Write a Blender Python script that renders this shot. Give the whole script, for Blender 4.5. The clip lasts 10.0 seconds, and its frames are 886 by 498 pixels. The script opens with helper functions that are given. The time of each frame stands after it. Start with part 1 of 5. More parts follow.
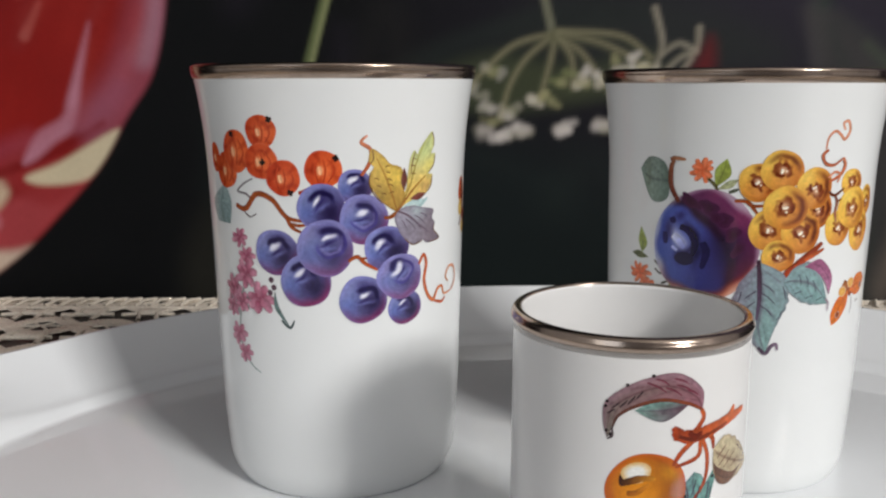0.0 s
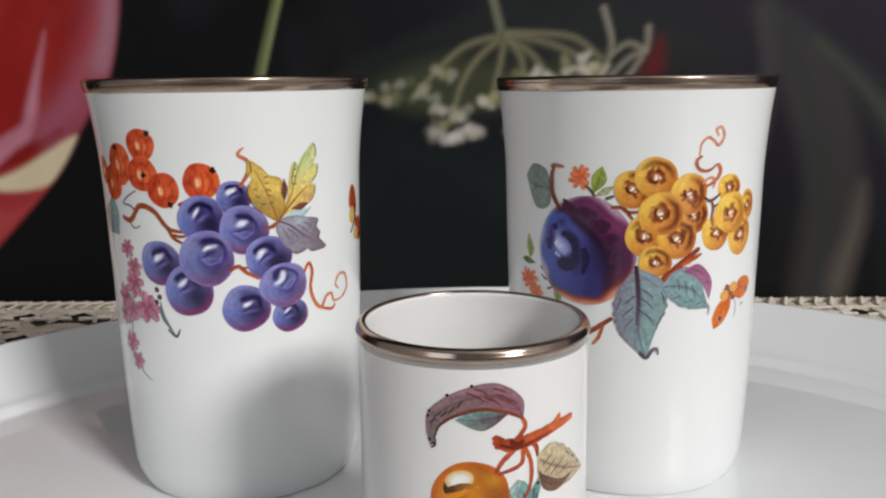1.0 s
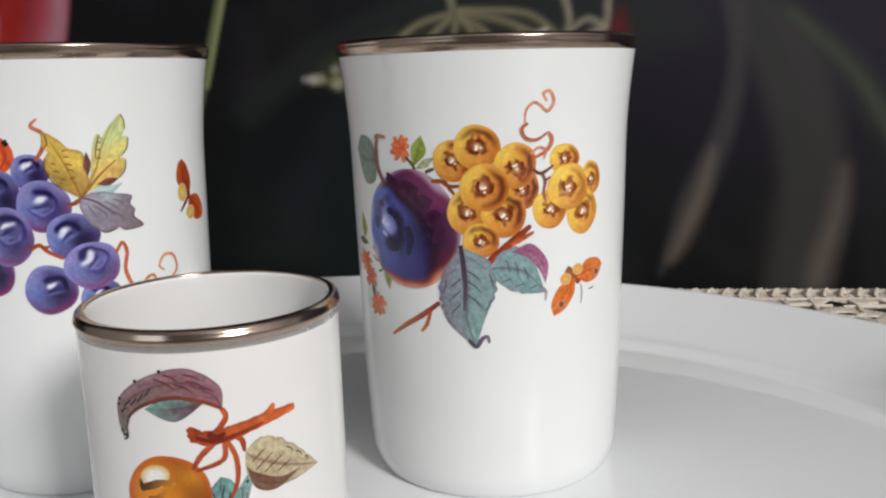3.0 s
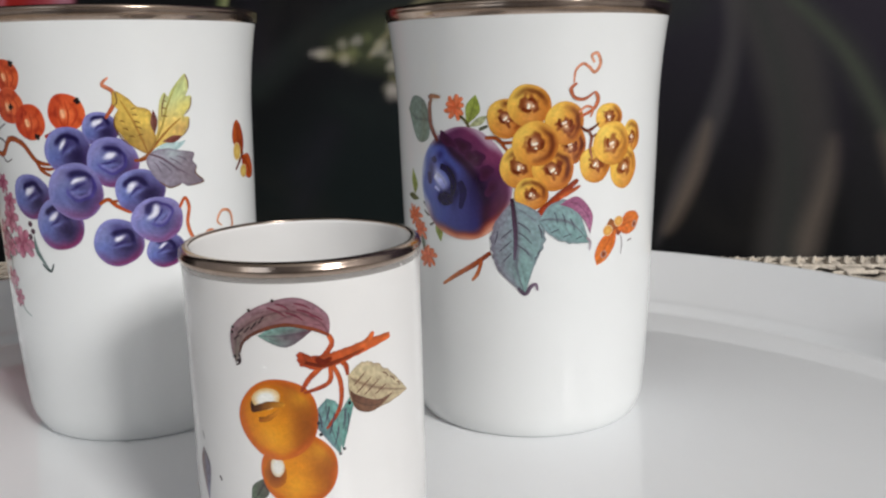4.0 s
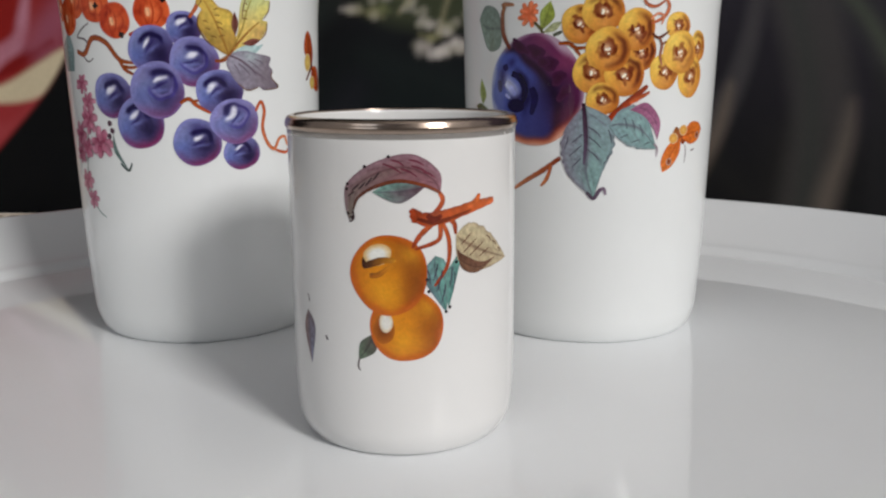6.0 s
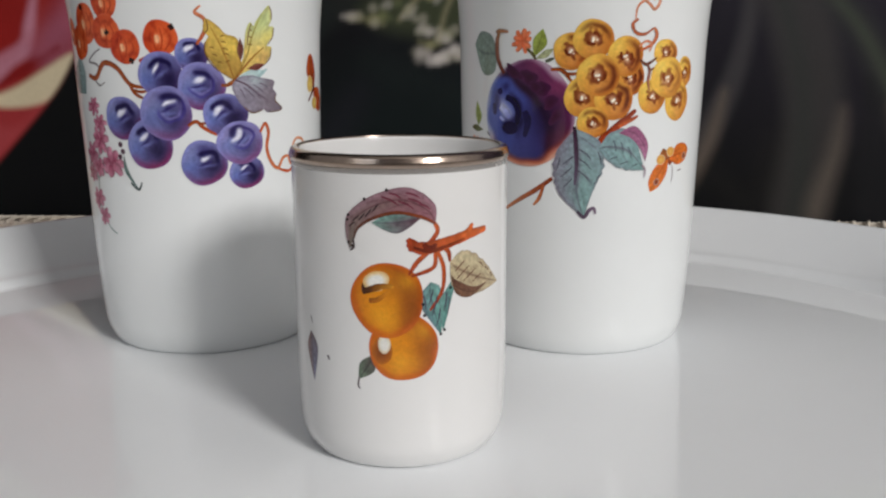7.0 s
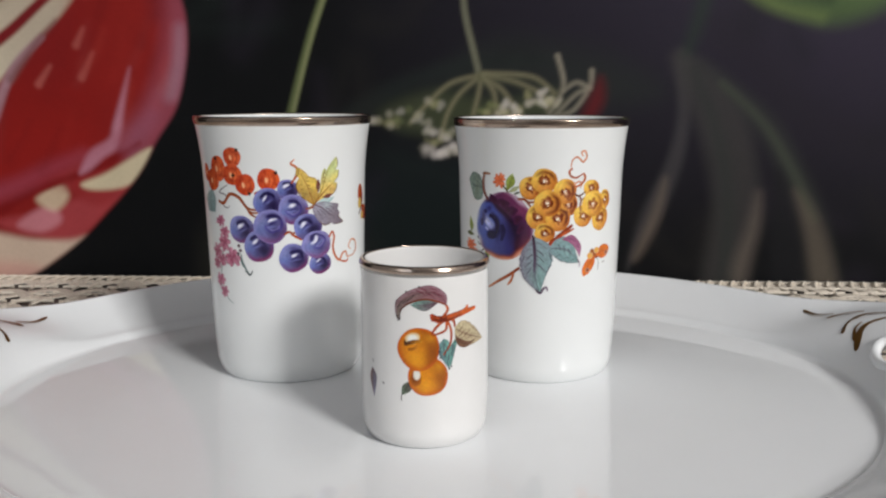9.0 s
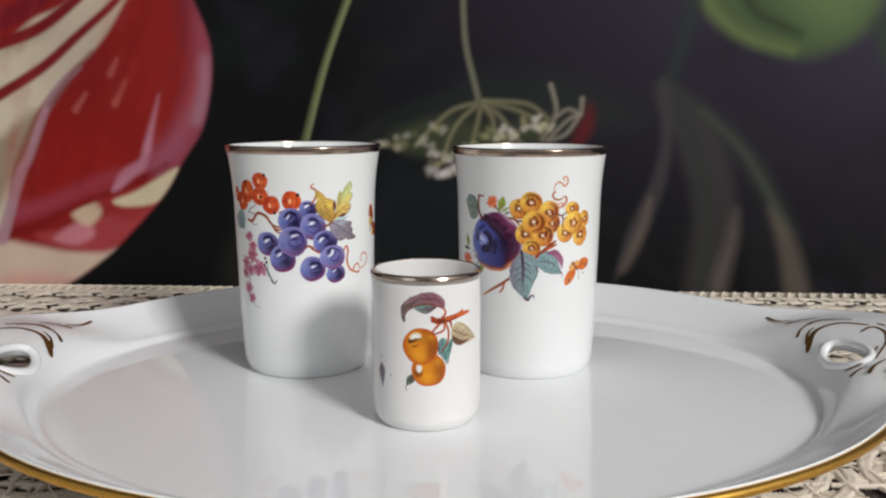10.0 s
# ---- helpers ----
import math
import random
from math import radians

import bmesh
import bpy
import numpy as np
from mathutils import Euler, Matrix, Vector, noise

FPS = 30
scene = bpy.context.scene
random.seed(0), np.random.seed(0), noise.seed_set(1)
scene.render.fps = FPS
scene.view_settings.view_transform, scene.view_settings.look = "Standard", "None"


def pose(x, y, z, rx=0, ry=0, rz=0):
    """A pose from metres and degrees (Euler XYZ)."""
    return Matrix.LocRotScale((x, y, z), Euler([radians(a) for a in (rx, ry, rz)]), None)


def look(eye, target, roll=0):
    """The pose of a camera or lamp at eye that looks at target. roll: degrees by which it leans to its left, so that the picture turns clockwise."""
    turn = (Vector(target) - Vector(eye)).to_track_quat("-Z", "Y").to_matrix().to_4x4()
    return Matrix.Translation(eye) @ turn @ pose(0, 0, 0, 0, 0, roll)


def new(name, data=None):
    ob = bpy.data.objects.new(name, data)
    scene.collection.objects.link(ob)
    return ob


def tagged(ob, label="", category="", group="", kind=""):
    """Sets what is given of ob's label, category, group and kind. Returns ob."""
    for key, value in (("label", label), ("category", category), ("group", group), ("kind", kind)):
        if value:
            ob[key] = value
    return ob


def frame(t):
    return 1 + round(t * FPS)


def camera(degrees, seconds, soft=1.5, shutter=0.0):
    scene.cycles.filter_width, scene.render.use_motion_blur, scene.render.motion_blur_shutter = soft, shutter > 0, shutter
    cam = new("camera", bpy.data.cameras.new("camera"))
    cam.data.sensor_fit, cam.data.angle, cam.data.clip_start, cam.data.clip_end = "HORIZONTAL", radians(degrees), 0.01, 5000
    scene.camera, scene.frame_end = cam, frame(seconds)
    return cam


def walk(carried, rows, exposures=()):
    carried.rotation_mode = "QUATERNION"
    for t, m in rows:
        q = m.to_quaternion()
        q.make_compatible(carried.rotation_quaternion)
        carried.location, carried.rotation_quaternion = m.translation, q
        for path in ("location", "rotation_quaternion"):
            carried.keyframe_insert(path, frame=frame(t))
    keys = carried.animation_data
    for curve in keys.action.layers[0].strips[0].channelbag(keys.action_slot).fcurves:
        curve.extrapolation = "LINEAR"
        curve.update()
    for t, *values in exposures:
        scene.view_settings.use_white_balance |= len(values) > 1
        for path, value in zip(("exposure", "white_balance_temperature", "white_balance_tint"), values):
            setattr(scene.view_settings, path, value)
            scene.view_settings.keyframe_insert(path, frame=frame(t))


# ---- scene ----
cam = camera(53.63, 10.0, 2.3)
ROWS = [
    (0.0, -0.0331, -0.2209, 0.0964, -2.26, -10.54, 0.06),
    (0.5, -0.0231, -0.2231, 0.0990, -2.29, -10.83, 0.43),
    (1.0, -0.0022, -0.2243, 0.0996, -1.24, -10.84, 0.85),
    (1.5, 0.0235, -0.2229, 0.0995, 0.73, -11.02, 1.36),
    (2.0, 0.0422, -0.2153, 0.0957, 2.10, -10.72, 1.68),
    (2.2, 0.0468, -0.2130, 0.0957, 2.28, -10.98, 1.82),
    (3.3, 0.0522, -0.2082, 0.0910, 3.29, -11.09, 1.55),
    (3.5, 0.0486, -0.2121, 0.0930, 2.79, -12.00, 1.35),
    (4.0, 0.0334, -0.2223, 0.0875, 0.87, -12.01, 1.30),
    (4.5, 0.0200, -0.2295, 0.0765, -0.26, -11.28, 1.04),
    (5.0, 0.0151, -0.2337, 0.0708, -0.04, -11.80, 0.70),
    (5.5, 0.0132, -0.2322, 0.0664, -0.03, -11.86, 0.37),
    (7.0, 0.0144, -0.2400, 0.0748, 0.11, -12.53, 0.21),
    (7.5, 0.0151, -0.2561, 0.0873, 0.10, -13.21, 0.13),
    (8.0, 0.0151, -0.2820, 0.0963, 0.11, -12.02, 0.20),
    (8.5, 0.0132, -0.3149, 0.1033, -0.01, -10.94, 0.16),
    (9.0, 0.0109, -0.3493, 0.1092, -0.20, -10.03, 0.14),
    (9.5, 0.0099, -0.3805, 0.1182, -0.31, -10.04, 0.13),
    (10.0, 0.0135, -0.3964, 0.1173, 0.24, -9.18, 0.04),
]
walk(cam, [(t, pose(x, y, z, 90 + pitch, roll, yaw)) for t, x, y, z, yaw, pitch, roll in ROWS],
     [(0.0, -0.02), (2.0, 0.0), (3.5, 0.0), (5.5, -0.24), (7.5, -0.22), (9.0, -0.02), (10.0, 0.04)])

# ---- light ----
KEY = Vector((1.30, -1.72, 1.20))       # middle of the bright window, seen from the tray
world = bpy.data.worlds.new("world")
scene.world = world
world.use_nodes = True
sky = world.node_tree.nodes.new("ShaderNodeTexSky")
sky.sky_type, sky.sun_disc, sky.sun_elevation, sky.sun_rotation = "NISHITA", False, radians(30), radians(143)
world.node_tree.links.new(sky.outputs[0], world.node_tree.nodes["Background"].inputs[0])
world.node_tree.nodes["Background"].inputs[1].default_value = 0.08


def area(name, at, target, wide, high, watts, colour):
    data = bpy.data.lights.new(name, "AREA")
    data.shape, data.size, data.size_y, data.energy, data.color = "RECTANGLE", wide, high, watts, colour
    ob = new(name, data)
    ob.matrix_world = look(at, target)
    return ob


area("window_light_key", KEY, (0, 0, 0.03), 0.46, 0.46, 43.5, (1.0, 0.985, 0.965))
# weak fill lamp added at front left to lift the dark sides
area("fill_light_soft", (-1.1, -1.72, 0.75), (0, 0, 0.1), 0.9, 0.9, 3.2, (0.93, 0.97, 1.0))

# ---- materials ----


def lin(c):
    """Linear values of a colour given in 0 to 255."""
    return tuple((v / 255 / 12.92) if v < 10.3 else ((v / 255 + 0.055) / 1.055) ** 2.4 for v in c)


def material(name, colour, rough=0.5, metal=0.0, grain=0.06, scale=300.0, bump=0.0, stains=0.05, coat=0.0, spec=0.5, attribute="", streak=None, random_tint=0.0):
    """Base colour with fine grain and broader stains, in metres; attribute: name of a painted colour layer."""
    mat = bpy.data.materials.new(name)
    mat.use_nodes = True
    nt = mat.node_tree
    n, l = nt.nodes, nt.links
    p = n["Principled BSDF"]
    p.inputs["Roughness"].default_value, p.inputs["Metallic"].default_value = rough, metal
    p.inputs["Specular IOR Level"].default_value = spec
    p.inputs["Coat Weight"].default_value, p.inputs["Coat Roughness"].default_value = coat, 0.03
    co = n.new("ShaderNodeTexCoord")
    fine, broad = n.new("ShaderNodeTexNoise"), n.new("ShaderNodeTexNoise")
    fine.inputs["Scale"].default_value, fine.inputs["Detail"].default_value = scale, 4
    broad.inputs["Scale"].default_value, broad.inputs["Detail"].default_value = scale / 14, 3
    src = co.outputs["Object"]
    if streak:
        mp = n.new("ShaderNodeMapping")
        mp.inputs["Scale"].default_value = streak
        l.new(src, mp.inputs["Vector"])
        src = mp.outputs["Vector"]
    l.new(src, fine.inputs["Vector"])
    l.new(co.outputs["Object"], broad.inputs["Vector"])

    def factor(noise_out, amount):
        m = n.new("ShaderNodeMapRange")
        m.inputs["From Min"].default_value, m.inputs["From Max"].default_value = 0.25, 0.75
        m.inputs["To Min"].default_value, m.inputs["To Max"].default_value = 1 - amount, 1 + amount
        l.new(noise_out, m.inputs["Value"])
        return m.outputs["Result"]

    mul = n.new("ShaderNodeMath")
    mul.operation = "MULTIPLY"
    l.new(factor(fine.outputs["Fac"], grain), mul.inputs[0])
    l.new(factor(broad.outputs["Fac"], stains), mul.inputs[1])
    mix = n.new("ShaderNodeVectorMath")
    mix.operation = "SCALE"
    if attribute:
        at = n.new("ShaderNodeAttribute")
        at.attribute_name = attribute
        l.new(at.outputs["Color"], mix.inputs[0])
    else:
        mix.inputs[0].default_value = lin(colour)
    l.new(mul.outputs[0], mix.inputs["Scale"])
    l.new(mix.outputs["Vector"], p.inputs["Base Color"])
    if rough > 0:
        rr = n.new("ShaderNodeMapRange")
        rr.inputs["To Min"].default_value, rr.inputs["To Max"].default_value = rough * 0.8, min(1, rough * 1.25 + 0.01)
        l.new(broad.outputs["Fac"], rr.inputs["Value"])
        l.new(rr.outputs["Result"], p.inputs["Roughness"])
    if bump:
        b = n.new("ShaderNodeBump")
        b.inputs["Strength"].default_value, b.inputs["Distance"].default_value = 1.0, bump
        l.new(fine.outputs["Fac"], b.inputs["Height"])
        l.new(b.outputs["Normal"], p.inputs["Normal"])
    return mat


PORCELAIN = material("glazed_porcelain", (231, 233, 233), 0.0, grain=0.006, scale=120, stains=0.012)
WARM_PORCELAIN = material("warm_porcelain", (227, 226, 225), 0.0, grain=0.006, scale=120, stains=0.012)
TRAY_GLAZE = material("tray_glaze", (240, 242, 244), 0.0, grain=0.006, scale=60, stains=0.015)
PLATINUM = material("platinum_band", (182, 164, 150), 0.17, 1.0, grain=0.10, scale=500, stains=0.12)
GREY_EDGE = material("thin_platinum", (176, 172, 168), 0.25, 0.6, grain=0.06, scale=600)
GOLD = material("gilding", (226, 176, 84), 0.34, 1.0, grain=0.10, scale=700, stains=0.10)
BROWN_GOLD = material("painted_gold", (150, 108, 52), 0.32, 0.75, grain=0.15, scale=800, stains=0.15)
ENAMEL = material("overglaze_enamel", (255, 255, 255), 0.12, grain=0.05, scale=1800, stains=0.05, attribute="paint")
MURAL = material("printed_wallpaper", (255, 255, 255), 0.62, grain=0.03, scale=420, bump=0.00005, stains=0.07, spec=0.12, attribute="paint")
LACE = material("cotton_lace", (222, 211, 196), 0.9, grain=0.16, scale=900, bump=0.0004, stains=0.10)
TABLE = material("dark_stained_wood", (38, 30, 27), 0.35, grain=0.25, scale=60, streak=(1, 9, 9), stains=0.15)
PLASTER = material("wall_paint", (182, 182, 184), 0.8, grain=0.02, scale=90, bump=0.0003)
CEILING = material("ceiling_paint", (236, 235, 232), 0.85, grain=0.02, scale=90)
BOARDS = material("floor_boards", (110, 92, 76), 0.45, grain=0.2, scale=18, streak=(1, 8, 8))
FRAME_WHITE = material("window_paint", (232, 231, 226), 0.4, grain=0.02, scale=60)

# ---- helpers for meshes ----


def mesh_of(name, verts, faces, mat, smooth=True, colours=None):
    me = bpy.data.meshes.new(name)
    me.from_pydata([tuple(v) for v in verts], [], faces)
    me.materials.append(mat)
    if smooth:
        me.polygons.foreach_set("use_smooth", [True] * len(me.polygons))
    if colours is not None:
        layer = me.color_attributes.new("paint", "FLOAT_COLOR", "POINT")
        flat = np.ones((len(verts), 4), dtype=np.float32)
        flat[:, :3] = np.asarray(colours)[:, :3]
        layer.data.foreach_set("color", flat.ravel())
    me.update()
    return me


def part(name, me, parent=None, label=""):
    ob = new(name, me)
    if parent is not None:
        ob.parent = parent
    return tagged(ob, label)


def empty(name, at, label, category, group="", kind=""):
    ob = new(name)
    ob.location = at
    ob.empty_display_size = 0.02
    return tagged(ob, label, category, group, kind)


def box(name, lo, hi, mat, bevel=0.0):
    bm = bmesh.new()
    bmesh.ops.create_cube(bm, size=1.0)
    size = [b - a for a, b in zip(lo, hi)]
    mid = [(a + b) / 2 for a, b in zip(lo, hi)]
    for v in bm.verts:
        v.co = Vector([c * s + m for c, s, m in zip(v.co, size, mid)])
    if bevel:
        bmesh.ops.bevel(bm, geom=bm.edges[:], offset=bevel, segments=2, affect="EDGES")
    me = bpy.data.meshes.new(name)
    bm.to_mesh(me)
    bm.free()
    me.materials.append(mat)
    return me


def lathe(name, profile, mat, steps=160):
    """Turn a list of (radius, height) round the z axis."""
    verts, faces = [], []
    for r, z in profile:
        for i in range(steps):
            a = 2 * math.pi * i / steps
            verts.append((r * math.cos(a), r * math.sin(a), z))
    for k in range(len(profile) - 1):
        for i in range(steps):
            j = (i + 1) % steps
            faces.append((k * steps + i, k * steps + j, (k + 1) * steps + j, (k + 1) * steps + i))
    return mesh_of(name, verts, faces, mat)


def smooth_line(points, per=8, closed=False):
    """Points along a Catmull-Rom curve."""
    p = [np.array(q, float) for q in points]
    out = []
    count = len(p) if closed else len(p) - 1
    for i in range(count):
        if closed:
            a, b, c, d = p[i - 1], p[i], p[(i + 1) % len(p)], p[(i + 2) % len(p)]
        else:
            a, b, c, d = p[max(i - 1, 0)], p[i], p[i + 1], p[min(i + 2, len(p) - 1)]
        for k in range(per):
            t = k / per
            out.append(0.5 * (2 * b + (c - a) * t + (2 * a - 5 * b + 4 * c - d) * t * t + (3 * b - a - 3 * c + d) * t ** 3))
    if not closed:
        out.append(p[-1])
    return np.array(out)


def tube(points, radius, sides=8, closed=False):
    """Vertices and faces of a tube along points (n x 3)."""
    p = np.asarray(points, float)
    n = len(p)
    verts, faces = [], []
    for i in range(n):
        if closed:
            d = p[(i + 1) % n] - p[i - 1]
        else:
            d = p[min(i + 1, n - 1)] - p[max(i - 1, 0)]
        d = d / (np.linalg.norm(d) + 1e-12)
        side = np.cross(d, (0, 0, 1.0))
        if np.linalg.norm(side) < 1e-3:
            side = np.array((1.0, 0, 0))
        side /= np.linalg.norm(side)
        up = np.cross(side, d)
        r = radius(i / max(n - 1, 1)) if callable(radius) else radius
        for k in range(sides):
            a = 2 * math.pi * k / sides
            verts.append(p[i] + r * (math.cos(a) * side + math.sin(a) * up))
    for i in range(n if closed else n - 1):
        for k in range(sides):
            j, m = (i + 1) % n, (k + 1) % sides
            faces.append((i * sides + k, i * sides + m, j * sides + m, j * sides + k))
    return verts, faces


# ---- room ----
TABLE_Z = -0.0090
LACE_Z = -0.0082
WALL_Y, WALL_S = 0.203, -0.0543


def soft_poly(X, Z, pts, soft):
    """Cover of a closed smooth shape, 1 inside, fading over soft at its edge (all in mm)."""
    q = smooth_line(pts, 6, True)
    lo, hi = q.min(0) - soft * 2, q.max(0) + soft * 2
    pick = (X > lo[0]) & (X < hi[0]) & (Z > lo[1]) & (Z < hi[1])
    x, z = X[pick], Z[pick]
    best, inside = np.full(x.shape, 1e9), np.zeros(x.shape, bool)
    for a, b in zip(q, np.roll(q, -1, 0)):
        d = b - a
        t = np.clip(((x - a[0]) * d[0] + (z - a[1]) * d[1]) / (d @ d + 1e-9), 0, 1)
        best = np.minimum(best, np.hypot(x - a[0] - t * d[0], z - a[1] - t * d[1]))
        if abs(d[1]) > 1e-9:
            cross = ((a[1] > z) != (b[1] > z)) & (x < (z - a[1]) * d[0] / d[1] + a[0])
            inside ^= cross
    m = np.zeros(X.shape)
    s = np.clip(np.where(inside, best, -best) / soft * 0.5 + 0.5, 0, 1)
    m[pick] = s * s * (3 - 2 * s)
    return m


def soft_stroke(X, Z, pts, w0, w1, soft):
    """Cover of a brush stroke whose width goes from w0 to w1."""
    q = smooth_line(pts, 6)
    wide = max(w0, w1) + soft * 2
    lo, hi = q.min(0) - wide, q.max(0) + wide
    pick = (X > lo[0]) & (X < hi[0]) & (Z > lo[1]) & (Z < hi[1])
    x, z = X[pick], Z[pick]
    cover = np.zeros(x.shape)
    n = len(q) - 1
    for i in range(n):
        a, d = q[i], q[i + 1] - q[i]
        t = np.clip(((x - a[0]) * d[0] + (z - a[1]) * d[1]) / (d @ d + 1e-9), 0, 1)
        w = (w0 + (w1 - w0) * (i + t) / n) / 2
        s = np.clip((w - np.hypot(x - a[0] - t * d[0], z - a[1] - t * d[1])) / soft * 0.5 + 0.5, 0, 1)
        cover = np.maximum(cover, s * s * (3 - 2 * s))
    m = np.zeros(X.shape)
    m[pick] = cover
    return m


def build_mural_wall():
    xs = np.concatenate([np.linspace(-1500, -420, 19)[:-1], np.arange(-420, 421, 1.4), np.linspace(420, 1500, 19)[1:]])
    zs = np.concatenate([[-760], np.linspace(-740, -14, 12)[:-1], np.arange(-14, 262, 1.4), np.linspace(262, 1740, 24)[1:]])
    X, Z = np.meshgrid(xs, zs)
    C = np.zeros(X.shape + (3,))
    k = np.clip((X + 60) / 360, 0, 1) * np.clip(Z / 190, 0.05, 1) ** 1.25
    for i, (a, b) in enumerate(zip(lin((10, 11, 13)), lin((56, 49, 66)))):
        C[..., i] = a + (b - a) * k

    def over(m, colour, strength=1.0):
        c = np.array(lin(colour))
        C[...] = C + (c - C) * (m * strength)[..., None]

    def poly(pts, colour, soft=2.5, strength=1.0):
        over(soft_poly(X, Z, pts, soft), colour, strength)

    def stroke(pts, colour, w0, w1, soft=2.0, strength=1.0):
        over(soft_stroke(X, Z, pts, w0, w1, soft), colour, strength)

    # dim foliage in the dark ground
    poly([(-70, 20), (-20, 70), (60, 60), (110, 20), (60, -20), (-30, -20)], (20, 30, 30), 30, 0.6)
    poly([(-10, 90), (40, 140), (110, 135), (150, 110), (90, 100), (30, 110)], (36, 40, 38), 14, 0.7)
    poly([(-140, 20), (-112, 60), (-105, 30), (-122, -10), (-140, -14)], (34, 33, 28), 10, 0.7)
    stroke([(-60, 80), (-20, 110), (30, 128), (80, 130)], (32, 38, 36), 16, 4, 6, 0.6)
    stroke([(190, 150), (230, 100), (290, 70), (320, 30)], (34, 30, 38), 30, 10, 12, 0.5)

    # great red tulip
    tulip = [(-154, 189), (-146, 169), (-143, 152), (-145, 129), (-152, 103), (-166, 82), (-180, 59), (-202, 35), (-223, 15), (-252, -5),
             (-278, -14), (-327, -16), (-365, 33), (-374, 112), (-346, 211), (-247, 243), (-170, 225)]
    body = soft_poly(X, Z, tulip, 2.2)
    ground = C.copy()
    C[...] = np.array(lin((132, 29, 27)))
    poly([(-300, 60), (-230, 60), (-190, 110), (-190, 180), (-240, 200), (-290, 160)], (132, 24, 20), 25, 0.7)
    stroke([(-150, 205), (-147, 167), (-148, 148), (-153, 124), (-164, 98), (-180, 80)], (140, 72, 88), 20, 26, 8, 0.75)
    stroke([(-148, 150), (-150, 128), (-156, 112)], (160, 118, 134), 7, 12, 5, 0.7)
    stroke([(-150, 215), (-160, 190), (-162, 160)], (92, 34, 48), 14, 8, 8, 0.6)
    poly([(-324, 27), (-279, 22), (-251, 18), (-216, 20), (-236, 4), (-257, -8), (-302, -15), (-330, -20)], (198, 176, 158), 4)
    poly([(-300, 0), (-262, 2), (-248, -6), (-300, -18)], (196, 150, 138), 6, 0.8)
    poly([(-275, 29), (-246, 35), (-217, 46), (-183, 57), (-202, 35), (-223, 18), (-255, 20)], (160, 62, 66), 4)
    poly([(-262, 27), (-240, 40), (-232, 30), (-246, 22)], (196, 128, 138), 3, 0.8)
    poly([(-248, 44), (-232, 55), (-226, 46), (-236, 36)], (206, 188, 160), 3, 0.8)
    poly([(-232, 60), (-205, 66), (-190, 52), (-205, 40), (-222, 46)], (146, 44, 46), 4, 0.8)
    stroke([(-308, 26), (-274, 36), (-254, 47), (-221, 59), (-202, 66), (-178, 80)], (122, 22, 22), 8, 3, 2)
    stroke([(-290, 44), (-262, 52), (-236, 64), (-214, 72)], (158, 72, 92), 12, 8, 6, 0.6)
    poly([(-217, 54), (-200, 61), (-170, 77), (-181, 57), (-193, 51), (-211, 50)], (204, 190, 160), 2.4)
    poly([(-218, 61), (-210, 75), (-197, 83), (-193, 94), (-181, 127), (-186, 102), (-191, 79), (-202, 70), (-212, 62)], (180, 122, 140), 2.6)
    stroke([(-186, 80), (-172, 92), (-163, 110)], (150, 84, 104), 12, 6, 6, 0.6)
    # pale striped petal
    poly([(-330, 166), (-290, 163), (-266, 178), (-241, 189), (-221, 210), (-188, 212), (-201, 189), (-219, 163), (-244, 140), (-270, 113),
          (-288, 78), (-299, 34), (-341, 21)], (202, 190, 168), 2.4)
    poly([(-319, 93), (-295, 99), (-269, 117), (-275, 94), (-291, 66), (-306, 46)], (132, 116, 96), 6, 0.8)
    poly([(-300, 150), (-262, 165), (-240, 186), (-262, 172)], (150, 140, 116), 6, 0.6)
    stroke([(-307, 157), (-266, 170), (-237, 189), (-215, 208)], (116, 24, 26), 9, 6, 1.8)
    stroke([(-310, 118), (-264, 144), (-235, 167), (-208, 189), (-194, 206)], (120, 28, 30), 8, 4, 1.8)
    stroke([(-306, 172), (-273, 184), (-245, 204)], (112, 22, 34), 14, 12, 2.0)
    stroke([(-330, 196), (-290, 206), (-262, 222)], (96, 36, 60), 16, 16, 5)
    stroke([(-300, 26), (-284, 70), (-275, 86), (-257, 125), (-236, 146)], (168, 132, 142), 9, 4, 2.0, 0.9)
    stroke([(-258, 120), (-240, 142), (-226, 156)], (120, 84, 84), 5, 2, 2.5, 0.7)
    for a, b in (((-240, 117), (-232, 128)), ((-214, 141), (-209, 151)), ((-212, 121), (-204, 136))):
        stroke([a, b], (186, 104, 96), 5, 2.5, 2.0, 0.55)
    C[...] = ground + (C - ground) * body[..., None]

    over(soft_poly(X, Z, [(-250, 200), (-215, 190), (-205, 150), (-225, 120), (-250, 130), (-270, 160)], 22) * body, (92, 24, 32), 0.22)
    over(soft_poly(X, Z, [(-205, 200), (-165, 200), (-160, 150), (-175, 110), (-200, 120), (-210, 160)], 24) * body, (140, 34, 28), 0.35)
    over(soft_poly(X, Z, [(-262, 92), (-215, 96), (-200, 78), (-240, 62), (-275, 56)], 14) * body, (150, 30, 26), 0.4)
    # loose brush marks that break up the petals and the ground
    brush = random.Random(21)
